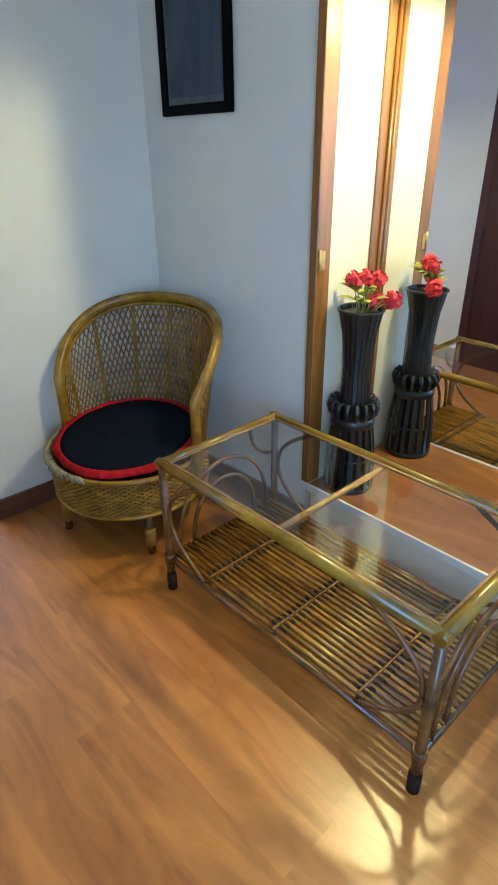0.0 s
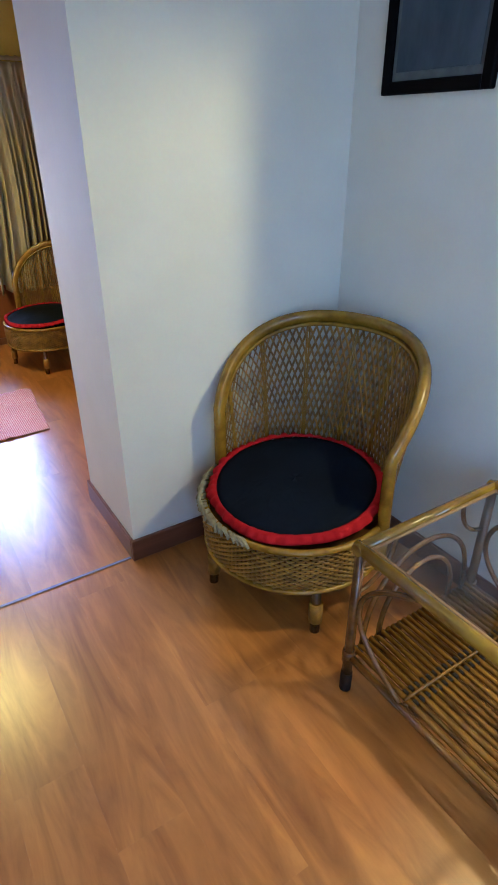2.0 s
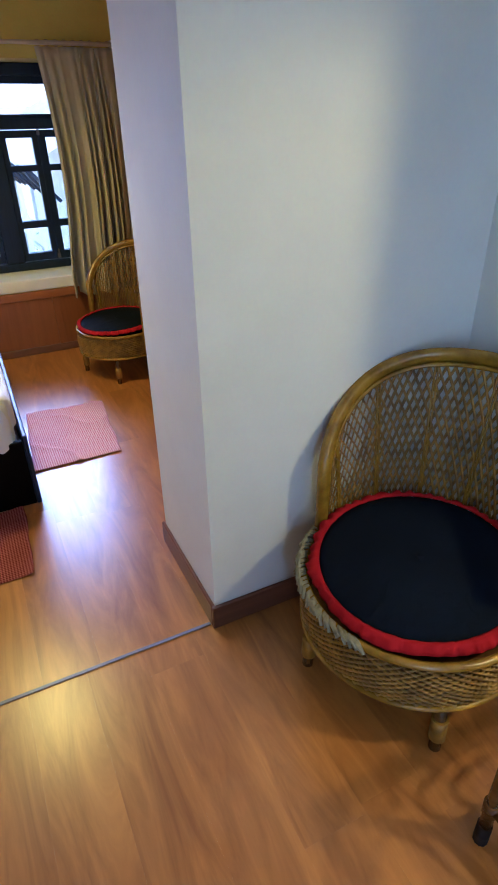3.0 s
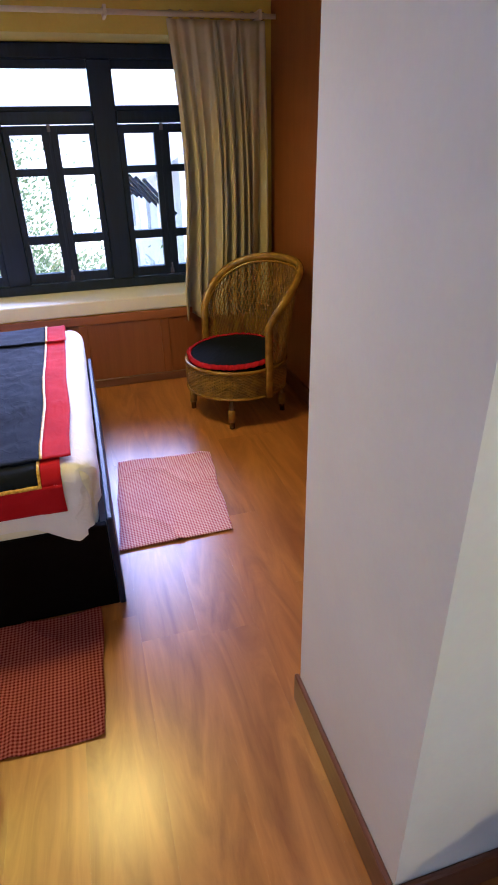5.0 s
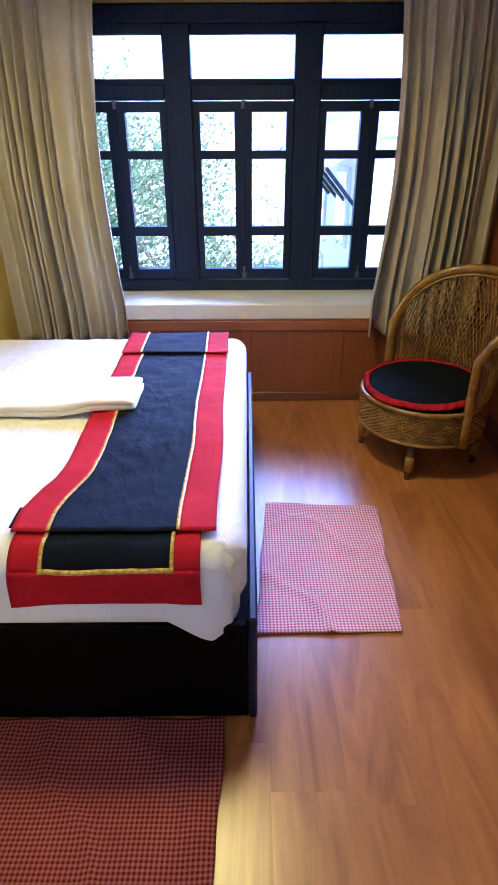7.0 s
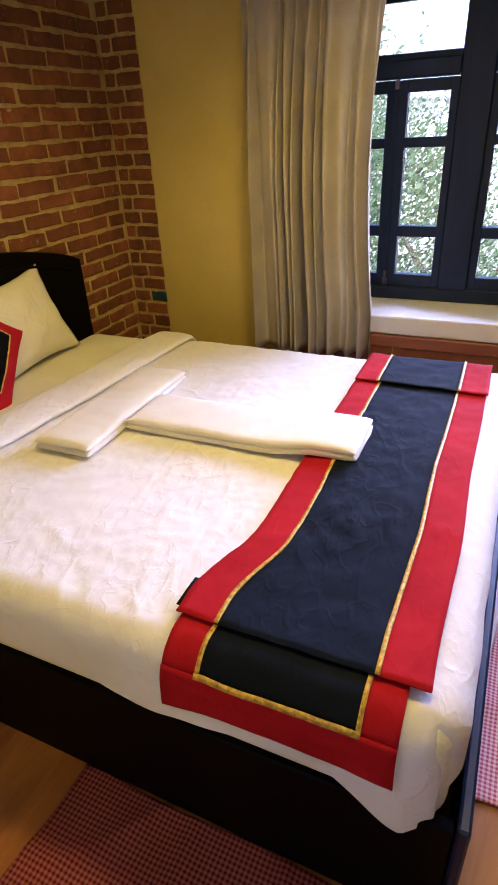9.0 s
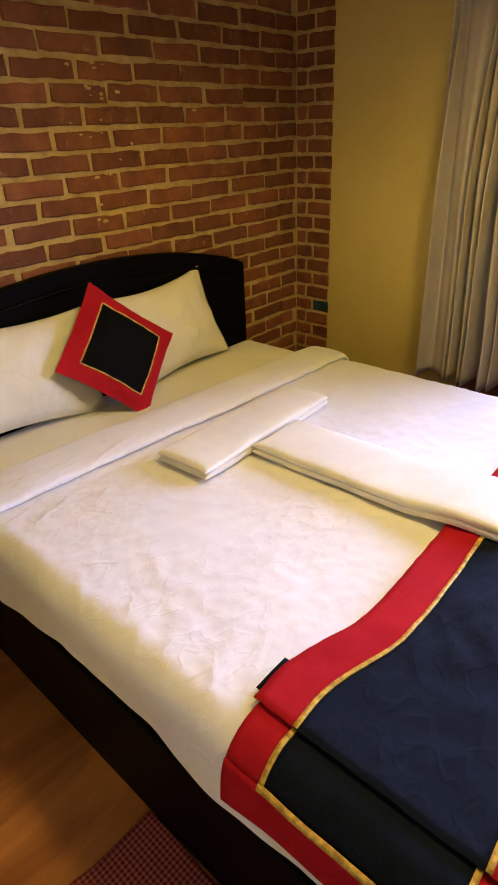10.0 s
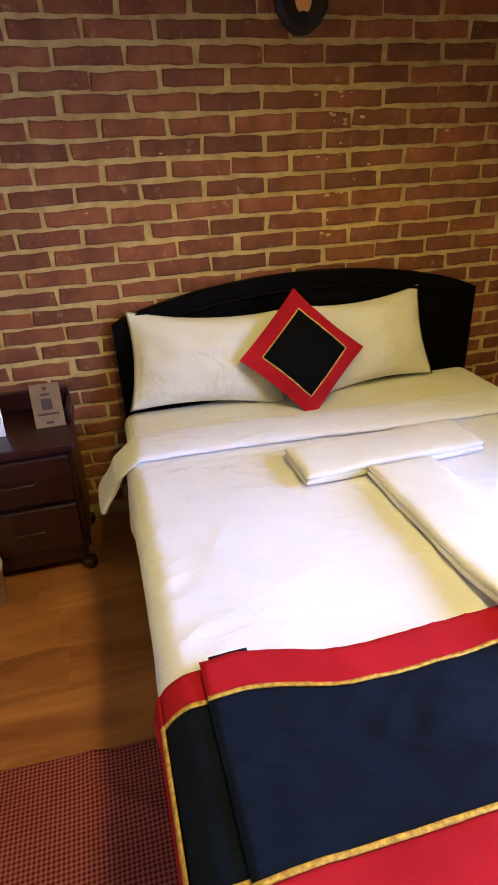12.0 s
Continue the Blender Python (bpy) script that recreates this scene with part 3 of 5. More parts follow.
# ---- cane tub chair, facing -y, its middle at the origin
def tub_chair(m, label):
    ch = thing("tub_chair", m, label, "chair", "cane tub chairs")
    A0 = radians(90)

    def rim(a):
        k = (abs(a) - A0) / (math.pi - A0)
        k = max(0.0, min(1.0, k))
        s = 1 - (1 - k) ** 2.9
        return 0.308 + 0.085 * (1 - (1 - k) ** 2.6), 0.60 + 0.28 * s

    def at(a, r, z):
        return Vector((r * math.sin(a), -r * math.cos(a), z))

    # bent rim from the foot of one arm over the back to the other
    pts = [at(A0, 0.312, 0.185), at(A0, 0.312, 0.30), at(A0, 0.309, 0.42), at(A0, 0.308, 0.53)]
    pts += [at(A0 + (2 * math.pi - 2 * A0) * i / 48, *rim(A0 + (2 * math.pi - 2 * A0) * i / 48 if A0 + (2 * math.pi - 2 * A0) * i / 48 <= math.pi else 2 * math.pi - (A0 + (2 * math.pi - 2 * A0) * i / 48))) for i in range(49)]
    pts += [at(-A0, 0.308, 0.53), at(-A0, 0.309, 0.42), at(-A0, 0.312, 0.30), at(-A0, 0.312, 0.185)]
    part("back_rim", bm_tube(bmesh.new(), pts, 0.019, 10, flat=1.35), M_CANE, ch, "thick golden cane rim")
    bm = bmesh.new()
    inner = [p * 1.0 for p in pts[4:-4]]
    bm_tube(bm, [Vector((p.x * 0.955, p.y * 0.955, p.z - 0.024)) for p in inner], 0.0075, 6)
    part("inner_rim", bm, M_CANE, ch)
    # woven lattice of the back

    def back(a, v):
        r1, z1 = rim(a)
        return at(a, 0.298 + (r1 - 0.298) * v ** 1.3, 0.345 + (z1 - 0.345) * v)

    bm = bmesh.new()
    n, span = 50, 2 * math.pi - 2 * A0
    for fam, (lean, rr) in enumerate(((0.58, -0.002), (-0.58, 0.002))):
        for i in range(-10, n + 11):
            a0 = A0 + span * i / n
            row = []
            for j in range(19):
                v = j / 18
                a = a0 + lean * (v - 0.5)
                if A0 <= a <= 2 * math.pi - A0:
                    aa = a if a <= math.pi else a - 2 * math.pi
                    p = back(aa, v)
                    row.append(p + Vector((p.x, p.y, 0)).normalized() * rr)
            if len(row) > 1:
                bm_tube(bm, row, 0.0044, 4, flat=0.6, caps=False)
    part("woven_back", bm, M_WICKER, ch, "open diagonal wicker lattice")["kind"] = "stuff"
    for i in range(7):
        a0 = A0 + span * (i + 0.5) / 7
        for off in (-0.012, 0.012):
            a = a0 + off
            aa = a if a <= math.pi else a - 2 * math.pi
            part("upright_cane", bm_tube(bmesh.new(), [back(aa, v / 8) * 0.99 for v in range(9)], 0.0036, 5, caps=False), M_CANE, ch)
    # woven drum
    bm = bmesh.new()
    N = 62
    for row in range(17):
        z = 0.203 + row * 0.0088
        bulge = 0.006 * math.sin(math.pi * row / 16)
        bm_tube(bm, [at(2 * math.pi * k / (4 * N), 0.297 + bulge + 0.0050 * math.sin(math.pi * k / 2 + row * math.pi) + random.uniform(-0.0008, 0.0008), z + random.uniform(-0.0006, 0.0006)) for k in range(4 * N)], 0.0047, 5, closed=True)
    part("woven_drum", bm, M_WICKER, ch, "tightly woven wicker seat drum")["kind"] = "stuff"
    bm = bmesh.new()
    bm_lathe(bm, [(0.286, 0.195), (0.286, 0.345)], 40)
    part("drum_core", bm, M_CANEDARK, ch)
    for z, r in ((0.193, 0.0085), (0.352, 0.0115)):
        part("hoop", bm_tube(bmesh.new(), [at(2 * math.pi * k / 64, 0.302, z) for k in range(64)], r, 8, closed=True), M_CANE, ch)
    # four short legs, bound at the knee
    for a in (45, 135, 225, 315):
        p = at(radians(a), 0.272, 0)
        d = Vector((p.x, p.y, 0)).normalized()
        leg = part("leg", bm_tube(bmesh.new(), [p + d * 0.012, p + d * 0.008 + Vector((0, 0, 0.10)), p + Vector((0, 0, 0.20))], 0.016, 10), M_CANEDARK, ch)
        part("leg_binding", bm_tube(bmesh.new(), [p + d * 0.011 + Vector((0, 0, 0.045)), p + d * 0.008 + Vector((0, 0, 0.12))], 0.022, 12), M_WICKER, leg, "woven cane binding round the leg")
    return ch


def seat_pad(m, label):
    c = thing("seat_cushion", m, label, "cushion", "round seat pads")

    def top(u, v):
        a, r = 2 * math.pi * u, 0.264 * v
        return (r * math.sin(a), -r * math.cos(a), 0.040 - 0.016 * v ** 3 + 0.003 * wob(r * math.sin(a), r * math.cos(a), 3, 9))
    part("top", bm_grid(bmesh.new(), top, 48, 10, wrap=True, thick=0.004), M_NAVY, c, "dark navy cloth top")

    def ruffle(u, v):
        a = 2 * math.pi * u
        w = math.sin(46 * a + 2.0 * math.sin(7 * a)) + 0.6 * math.sin(23 * a + 3 * math.sin(5 * a))
        lump = wob(math.sin(a), math.cos(a), 2, 2.6)
        r = 0.260 + (0.030 + 0.012 * lump) * v + 0.0035 * w * v
        return (r * math.sin(a), -r * math.cos(a), 0.026 + 0.006 * math.sin(math.pi * v) - 0.022 * v ** 2 + 0.0040 * w * (0.25 + 0.75 * v) + 0.005 * (1 + lump) * v + 0.003)
    part("ruffle", bm_grid(bmesh.new(), ruffle, 220, 6, wrap=True, thick=0.003), M_RED, c, "gathered red cloth border")
    part("underside", bm_lathe(bmesh.new(), [(0.250, 0.0), (0.262, 0.012), (0.245, 0.026)], 40), M_NAVY, c)
    return c


C1 = pose(1.070, 1.928, 0, 0, 0, -67) @ Matrix.Diagonal((1.14, 1.14, 1.07, 1))
C2 = pose(0.925, 4.915, 0, 0, 0, -67) @ Matrix.Scale(0.96, 4)
chair_a = tub_chair(pose(0, 0, 0), "golden cane tub chair with frayed rim, in the hallway corner")
chair_b = copy_thing(chair_a, C2)
chair_a.matrix_basis = C1
chair_b["label"] = "golden cane tub chair with woven back, beside the bedroom window"
PADLIFT = pose(0, 0, 0.3585)
seat_pad(C1 @ PADLIFT @ pose(0.0, 0.0, 0.026, 6), "round navy seat cushion with ruffled red border, on a cane chair")
seat_pad(C2 @ PADLIFT @ pose(0.0, -0.012, 0.014, 3), "round navy seat cushion with ruffled red border, on a cane chair")
# frayed edge on the first chair only
bm = bmesh.new()
for k in range(60):
    a = radians(-95 + k * 1.6 + random.uniform(-1.5, 1.5))
    pts = [Vector((r * math.sin(a + da), -r * math.cos(a + da), z)) for r, da, z in ((0.300, 0, 0.362), (0.312 + random.uniform(0, 0.006), 0.05, 0.374), (0.321 + random.uniform(0, 0.007), 0.12, 0.360 + random.uniform(-0.010, 0.006)))]
    bm_tube(bm, pts, 0.0045, 5)
part("frayed_edge", bm, M_FRAY, chair_a, "frayed grey wicker edge")["kind"] = "stuff"

# ---- glass-topped cane table
TX0, TX1, TY0, TY1, TZ = 0.882, 1.455, 0.275, 1.385, 0.572


def cane_table():
    t = thing("coffee_table", pose(0, 0, 0), "glass-topped brown cane coffee table with slatted lower shelf", "table")
    corners = ((TX0, TY0), (TX1, TY0), (TX1, TY1), (TX0, TY1))
    for i, (x, y) in enumerate(corners):
        leg = part("leg", bm_tube(bmesh.new(), [(x, y, 0.0), (x, y, 0.2), (x, y, TZ - 0.012)], [0.0165, 0.0155, 0.015], 10), M_CANEDARK, t)
        part("foot_sleeve", bm_tube(bmesh.new(), [(x, y, 0.001), (x, y, 0.075)], 0.0190, 10), M_LASH, leg, "dark wrapped foot")
        part("joint_binding", bm_tube(bmesh.new(), [(x, y, SZ - 0.022), (x, y, SZ + 0.022)], 0.0205, 10), M_CANEDARK, leg)
    for i in range(4):
        (x0, y0), (x1, y1) = corners[i], corners[(i + 1) % 4]
        d = Vector((x1 - x0, y1 - y0, 0)).normalized() * 0.018
        mid = Vector(((x0 + x1) / 2, (y0 + y1) / 2, TZ))
        part("top_rail", bm_tube(bmesh.new(), [Vector((x0, y0, TZ)) - d, mid, Vector((x1, y1, TZ)) + d], 0.0185, 10), M_RAIL, t, "olive-gold cane top rail")
        inx = Vector((0.022 if x0 == x1 == TX0 else (-0.022 if x0 == x1 else 0), 0.022 if y0 == y1 == TY0 else (-0.022 if y0 == y1 else 0), 0.002))
        part("inner_bead", bm_tube(bmesh.new(), [Vector((x0, y0, TZ)) + inx + d, Vector((x1, y1, TZ)) + inx - d], 0.0065, 6), M_BINDING, t)
        part("shelf_rail", bm_tube(bmesh.new(), [(x0, y0, SZ), (x1, y1, SZ)], 0.0125, 8), M_CANEDARK, t)
    part("cross_bar", bm_tube(bmesh.new(), [(TX0, 0.832, TZ - 0.014), (TX1, 0.832, TZ - 0.014)], 0.0105, 8), M_BINDING, t, "pale cane cross bar under the glass")
    gl = part("glass_top", bm_box(TX0 + 0.012, TX1 - 0.012, TY0 + 0.012, TY1 - 0.012, TZ + 0.001, TZ + 0.007, 0.001), M_GLASS, t, "clear glass pane")
    gl.visible_shadow = False
    lash = mesh_of("lashing", bm_box(-0.0065, 0.0065, -0.009, 0.009, -0.008, 0.008, 0.002), M_LASH)
    n = 23
    for i in range(n):
        x = TX0 + 0.024 + (TX1 - TX0 - 0.048) * i / (n - 1)
        j = [random.uniform(-0.002, 0.002) for _ in range(3)]
        r = random.uniform(0.0076, 0.0096)
        part("shelf_cane", bm_tube(bmesh.new(), [(x + j[0], TY0 - 0.004, SZ + 0.016), (x + j[1], (TY0 + TY1) / 2, SZ + 0.016 + j[2]), (x + j[2], TY1 + 0.004, SZ + 0.016)], r, 7), M_SLAT, t)
    for y in (0.490, 0.830, 1.165):
        part("shelf_bearer", bm_tube(bmesh.new(), [(TX0, y, SZ), (TX1, y, SZ)], 0.0085, 7), M_CANEDARK, t)
        bm = bmesh.new()
        bm_tube(bm, [(TX0 + 0.01, y, SZ + 0.027), (TX1 - 0.01, y, SZ + 0.027)], 0.0046, 6)
        part("shelf_binding", bm, M_SLAT, t, "brown cane binding across the slats")
        for i in range(n - 1):
            x = TX0 + 0.024 + (TX1 - TX0 - 0.048) * (i + 0.5) / (n - 1)
            for dy in (-0.020, 0.020):
                la = new("lashing", lash)
                la.parent = t
                la.matrix_basis = pose(x, y + dy, SZ + 0.0165)
    # bent arches at both ends and sweeps along the sides
    xm = (TX0 + TX1) / 2
    for y in (TY0, TY1):
        for w, h in ((0.235, 0.315), (0.165, 0.235)):
            part("end_arch", bm_tube(bmesh.new(), arc_pts(lambda s: (xm - w * math.cos(math.pi * s), y, SZ + 0.01 + h * math.sin(math.pi * s) ** 0.8), 20), 0.0085, 7), M_CANEDARK, t)
        for x, sx in ((TX0, 1), (TX1, -1)):
            part("corner_sweep", bm_tube(bmesh.new(), arc_pts(lambda s: (x + sx * 0.14 * math.sin(math.pi / 2 * s), y, TZ - 0.02 - 0.15 * math.cos(math.pi / 2 * s) + 0.005), 12), 0.0075, 7), M_CANEDARK, t)
    for x in (TX0, TX1):
        for y, sy in ((TY0, 1), (TY1, -1)):
            part("side_sweep", bm_tube(bmesh.new(), arc_pts(lambda s: (x, y + sy * (0.022 + 0.19 * abs(2 * s - 1) ** 2.2), SZ + 0.012 + (TZ - SZ - 0.03) * s), 20), 0.0085, 7), M_CANEDARK, t)


SZ = 0.150
cane_table()


# ---- bamboo floor vase with paper flowers
VX, VY = 1.692, 1.164


def floor_vase():
    v = thing("floor_vase", pose(VX, VY, NZ), "black bamboo-slat floor vase standing before the mirror", "vase")

    def slats(name, prof, count, w, lean=0.0):
        for i in range(count):
            a0 = 2 * math.pi * i / count
            bm = bmesh.new()
            rows = []
            for k, (r, z) in enumerate(prof):
                a = a0 + lean * k / (len(prof) - 1)
                c, s = math.cos(a), math.sin(a)
                ww = w * r / prof[0][0]
                rows.append([bm.verts.new((c * (r + dr) - s * dw, s * (r + dr) + c * dw, z)) for dr, dw in ((0, -ww), (0.006, -ww), (0.006, ww), (0, ww))])
            for a, b in zip(rows, rows[1:]):
                for k in range(4):
                    bm.faces.new((a[k], a[(k + 1) % 4], b[(k + 1) % 4], b[k]))
            bm.faces.new(rows[0][::-1])
            bm.faces.new(rows[-1])
            part(name, bm, M_VASE, v)

    slats("lower_slat", [(0.101, 0.012), (0.101, 0.10), (0.095, 0.20), (0.080, 0.31)], 18, 0.0100)
    slats("upper_slat", [(0.052, 0.30), (0.054, 0.42), (0.050, 0.54), (0.060, 0.68), (0.080, 0.775)], 20, 0.0074)
    part("base", bm_lathe(bmesh.new(), [(0.104, 0.0), (0.109, 0.008), (0.109, 0.022), (0.100, 0.026)], 36), M_VASE, v)
    for z, r in ((0.15, 0.098), (0.775, 0.086)):
        part("hoop", bm_tube(bmesh.new(), [(r * math.cos(2 * math.pi * k / 36), r * math.sin(2 * math.pi * k / 36), z) for k in range(36)], 0.006, 6, closed=True), M_VASE, v)
    part("belt", bm_lathe(bmesh.new(), [(0.086, 0.295), (0.092, 0.30), (0.090, 0.335), (0.082, 0.34)], 36), M_VASE, v, "dark band round the waist")
    part("liner", bm_lathe(bmesh.new(), [(0.046, 0.02), (0.046, 0.55), (0.053, 0.68), (0.070, 0.765)], 24), M_VASE, v)
    for i in range(16):
        a = 2 * math.pi * i / 16
        c, s = math.cos(a), math.sin(a)
        part("loop", bm_tube(bmesh.new(), [(r * c, r * s, z) for r, z in ((0.078, 0.335), (0.094, 0.352), (0.103, 0.382), (0.092, 0.408), (0.072, 0.402), (0.060, 0.37))], 0.0075, 6, flat=1.4), M_VASE, v)
    f = thing("paper_flowers", pose(VX, VY, NZ + 0.775), "red paper flowers with yellow-green leaves, in the black vase", "flowers")
    rnd = random.Random(4)
    heads = ((-0.015, 0.020, 0.105), (0.010, -0.005, 0.118), (0.022, -0.020, 0.100), (0.045, -0.042, 0.110), (0.036, -0.040, 0.030), (0.076, -0.075, 0.045), (0.078, -0.070, 0.015), (0.085, -0.088, 0.030), (-0.030, 0.030, 0.112))
    for x, y, z in heads:
        part("stem", bm_tube(bmesh.new(), [(x * 0.3, y * 0.3, -0.02), (x * 0.6, y * 0.6, z * 0.5), (x, y, z)], 0.0025, 5), M_LEAF, f)
        bm = bmesh.new()
        for _ in range(46):
            d = Vector((rnd.gauss(0, 1), rnd.gauss(0, 1), rnd.gauss(0.25, 0.8))).normalized()
            c = Vector((x, y, z)) + d * rnd.uniform(0.010, 0.030)
            t1 = d.orthogonal().normalized()
            t1 = (Matrix.Rotation(rnd.uniform(0, 6.3), 3, d) @ t1)
            t2 = d.cross(t1)
            w = rnd.uniform(0.006, 0.011)
            q = [bm.verts.new(c + t1 * w * p + t2 * w * q2 + d * h) for p, q2, h in ((-1, -0.7, 0), (1, -0.7, 0.003), (0.8, 0.8, 0.007), (-0.8, 0.8, 0.004))]
            bm.faces.new(q)
        part("flower_head", bm, M_PETAL, f)
    for i in range(17):
        a = rnd.uniform(0, 6.28)
        l, z0 = rnd.uniform(0.05, 0.09), rnd.uniform(0.02, 0.085)
        c, s = math.cos(a), math.sin(a)

        def leaf(u, vv):
            w = 0.020 * math.sin(math.pi * min(0.98, u * 0.95 + 0.03)) * (vv - 0.5) * 2
            r = 0.012 + l * u
            return (r * c - w * s, r * s + w * c, z0 + 0.03 * math.sin(2.2 * u) - 0.3 * abs(w))
        part("leaf", bm_grid(bmesh.new(), leaf, 6, 2), M_LEAF, f)


floor_vase()

# ---- framed picture on the hallway wall
pic = thing("framed_picture", pose(XR - 0.002, 0, 0), "dark murky painting in a black wooden frame on the wall", "picture")
PY0, PY1, PZ0, PZ1 = 1.736, 2.176, 1.688, 2.29
for a, b, c, d in ((PY0, PY0 + 0.038, PZ0, PZ1), (PY1 - 0.038, PY1, PZ0, PZ1), (PY0 + 0.039, PY1 - 0.039, PZ0, PZ0 + 0.038), (PY0 + 0.039, PY1 - 0.039, PZ1 - 0.038, PZ1)):
    part("frame_bar", bm_box(-0.026, 0.0, a, b, c, d, 0.004), M_BLACKWOOD, pic)
part("mount", bm_box(-0.013, -0.003, PY0 + 0.036, PY1 - 0.036, PZ0 + 0.036, PZ1 - 0.036), M_MOUNT, pic)
part("painting", bm_box(-0.016, -0.0125, PY0 + 0.055, PY1 - 0.055, PZ0 + 0.062, PZ1 - 0.062), M_PAINTING, pic, "dim blue-grey painted panel")

# ---- bed
BX0, BX1, BY0, BY1, BT = -1.905, 0.085, 3.440, 5.065, 0.560
bed = thing("bed", pose(0, 0, 0), "double bed with black wooden base and arched headboard", "bed")
part("side_board", bm_box(BX0, BX1 - 0.002, BY0 + 0.006, BY0 + 0.036, 0.0, 0.345, 0.004), M_BLACKWOOD, bed)
part("side_board", bm_box(BX0, BX1 - 0.002, BY1 - 0.036, BY1 - 0.006, 0.0, 0.345, 0.004), M_BLACKWOOD, bed)
part("footboard", bm_box(BX1, BX1 + 0.022, BY0, BY1, 0.0, 0.375, 0.005), M_FRAME, bed, "blue-black painted foot board")
part("slat_base", bm_box(BX0, BX1 - 0.03, BY0 + 0.04, BY1 - 0.04, 0.20, 0.30), M_BLACKWOOD, bed)
part("mattress", bm_box(BX0 + 0.03, BX1 - 0.022, BY0 + 0.022, BY1 - 0.022, 0.30, 0.545, 0.05, segs=4), M_PILLOW, bed, "white sheeted mattress")


def headboard():
    y0, y1 = 3.475, 5.095
    mid, half = (y0 + y1) / 2, (y1 - y0) / 2

    def top(y):
        q = (y - mid) / half
        return 0.885 + 0.135 * max(0.0, 1 - q * q) ** 0.85

    bm = bmesh.new()
    n = 40
    prev = None
    for i in range(n + 1):
        y = y0 + (y1 - y0) * i / n
        z = top(y)
        ring = [bm.verts.new(p) for p in ((-1.968, y, 0.0), (-1.925, y, 0.0), (-1.925, y, z - 0.004), (-1.930, y, z), (-1.963, y, z), (-1.968, y, z - 0.004))]
        if prev:
            for k in range(6):
                bm.faces.new((prev[k], prev[(k + 1) % 6], ring[(k + 1) % 6], ring[k]))
        else:
            bm.faces.new(ring[::-1])
        prev = ring
    bm.faces.new(prev)
    hb = part("headboard", bm, M_BLACKWOOD, bed, "black arched wooden headboard")
    bm = bmesh.new()
    bm_tube(bm, [(-1.922, y0 + 0.06 + (y1 - y0 - 0.12) * i / 30, top(y0 + 0.06 + (y1 - y0 - 0.12) * i / 30) - 0.065) for i in range(31)], 0.008, 6)
    part("moulding", bm, M_BLACKWOOD, hb)


headboard()


# ---- bedding
def edge(s, length, r):
    """Along a bed's section: how far in, and how far down, s metres from the edge."""
    if s > length / 2:
        p, d = edge(length - s, length, r)
        return length - p, d
    a = (r - s) / r
    if a <= 0:
        return s, 0.0
    if a <= math.pi / 2:
        return r - r * math.sin(a), r * (1 - math.cos(a))
    return 0.0, r + (r - s - r * math.pi / 2)


RAD = 0.065


def crease(x, y):
    """Shallow creases in the duvet."""
    f = 0.006 * wob(x, y, 1, 2.2) + 0.0018 * wob(x * 0.6 + y, y - x, 2, 9.0) + 0.0012 * wob(x, y, 6, 22.0)
    ridge = 1 - abs(wob(x + 0.4 * y, y * 0.5 - x, 5, 7.0)) * 2.6
    patch = 1.5 * max(0.0, min(1.0, 0.55 + 1.6 * wob(x, y, 12, 2.2)))
    return f + 0.0022 * max(0.0, ridge) ** 4 + 0.5 * patch * (0.0030 * max(0.0, 1 - abs(wob(x - y, x + y * 0.4, 8, 12.0)) * 4) ** 2 + 0.0024 * max(0.0, 1 - abs(wob(x * 0.7 + y, x - y * 0.2, 15, 21.0)) * 4) ** 2)


def bed_point(x, s, off=0.0, limit=0.30):
    p, d = edge(s, BY1 - BY0, RAD)
    hang = max(0.0, d - RAD)
    out = off * min(1.0, d / RAD) + (0.010 * math.sin(9 * x + 3 * wob(x, 0, 4, 2)) + 0.006 * wob(x, s, 3, 12)) * min(1.0, hang / 0.08)
    sign = -1 if s < (BY1 - BY0) / 2 else 1
    y = BY0 + p + sign * out
    return Vector((x, y, BT - min(d, limit) + off * (1 - min(1.0, d / RAD)) + (crease(x, y) if d < RAD else 0)))


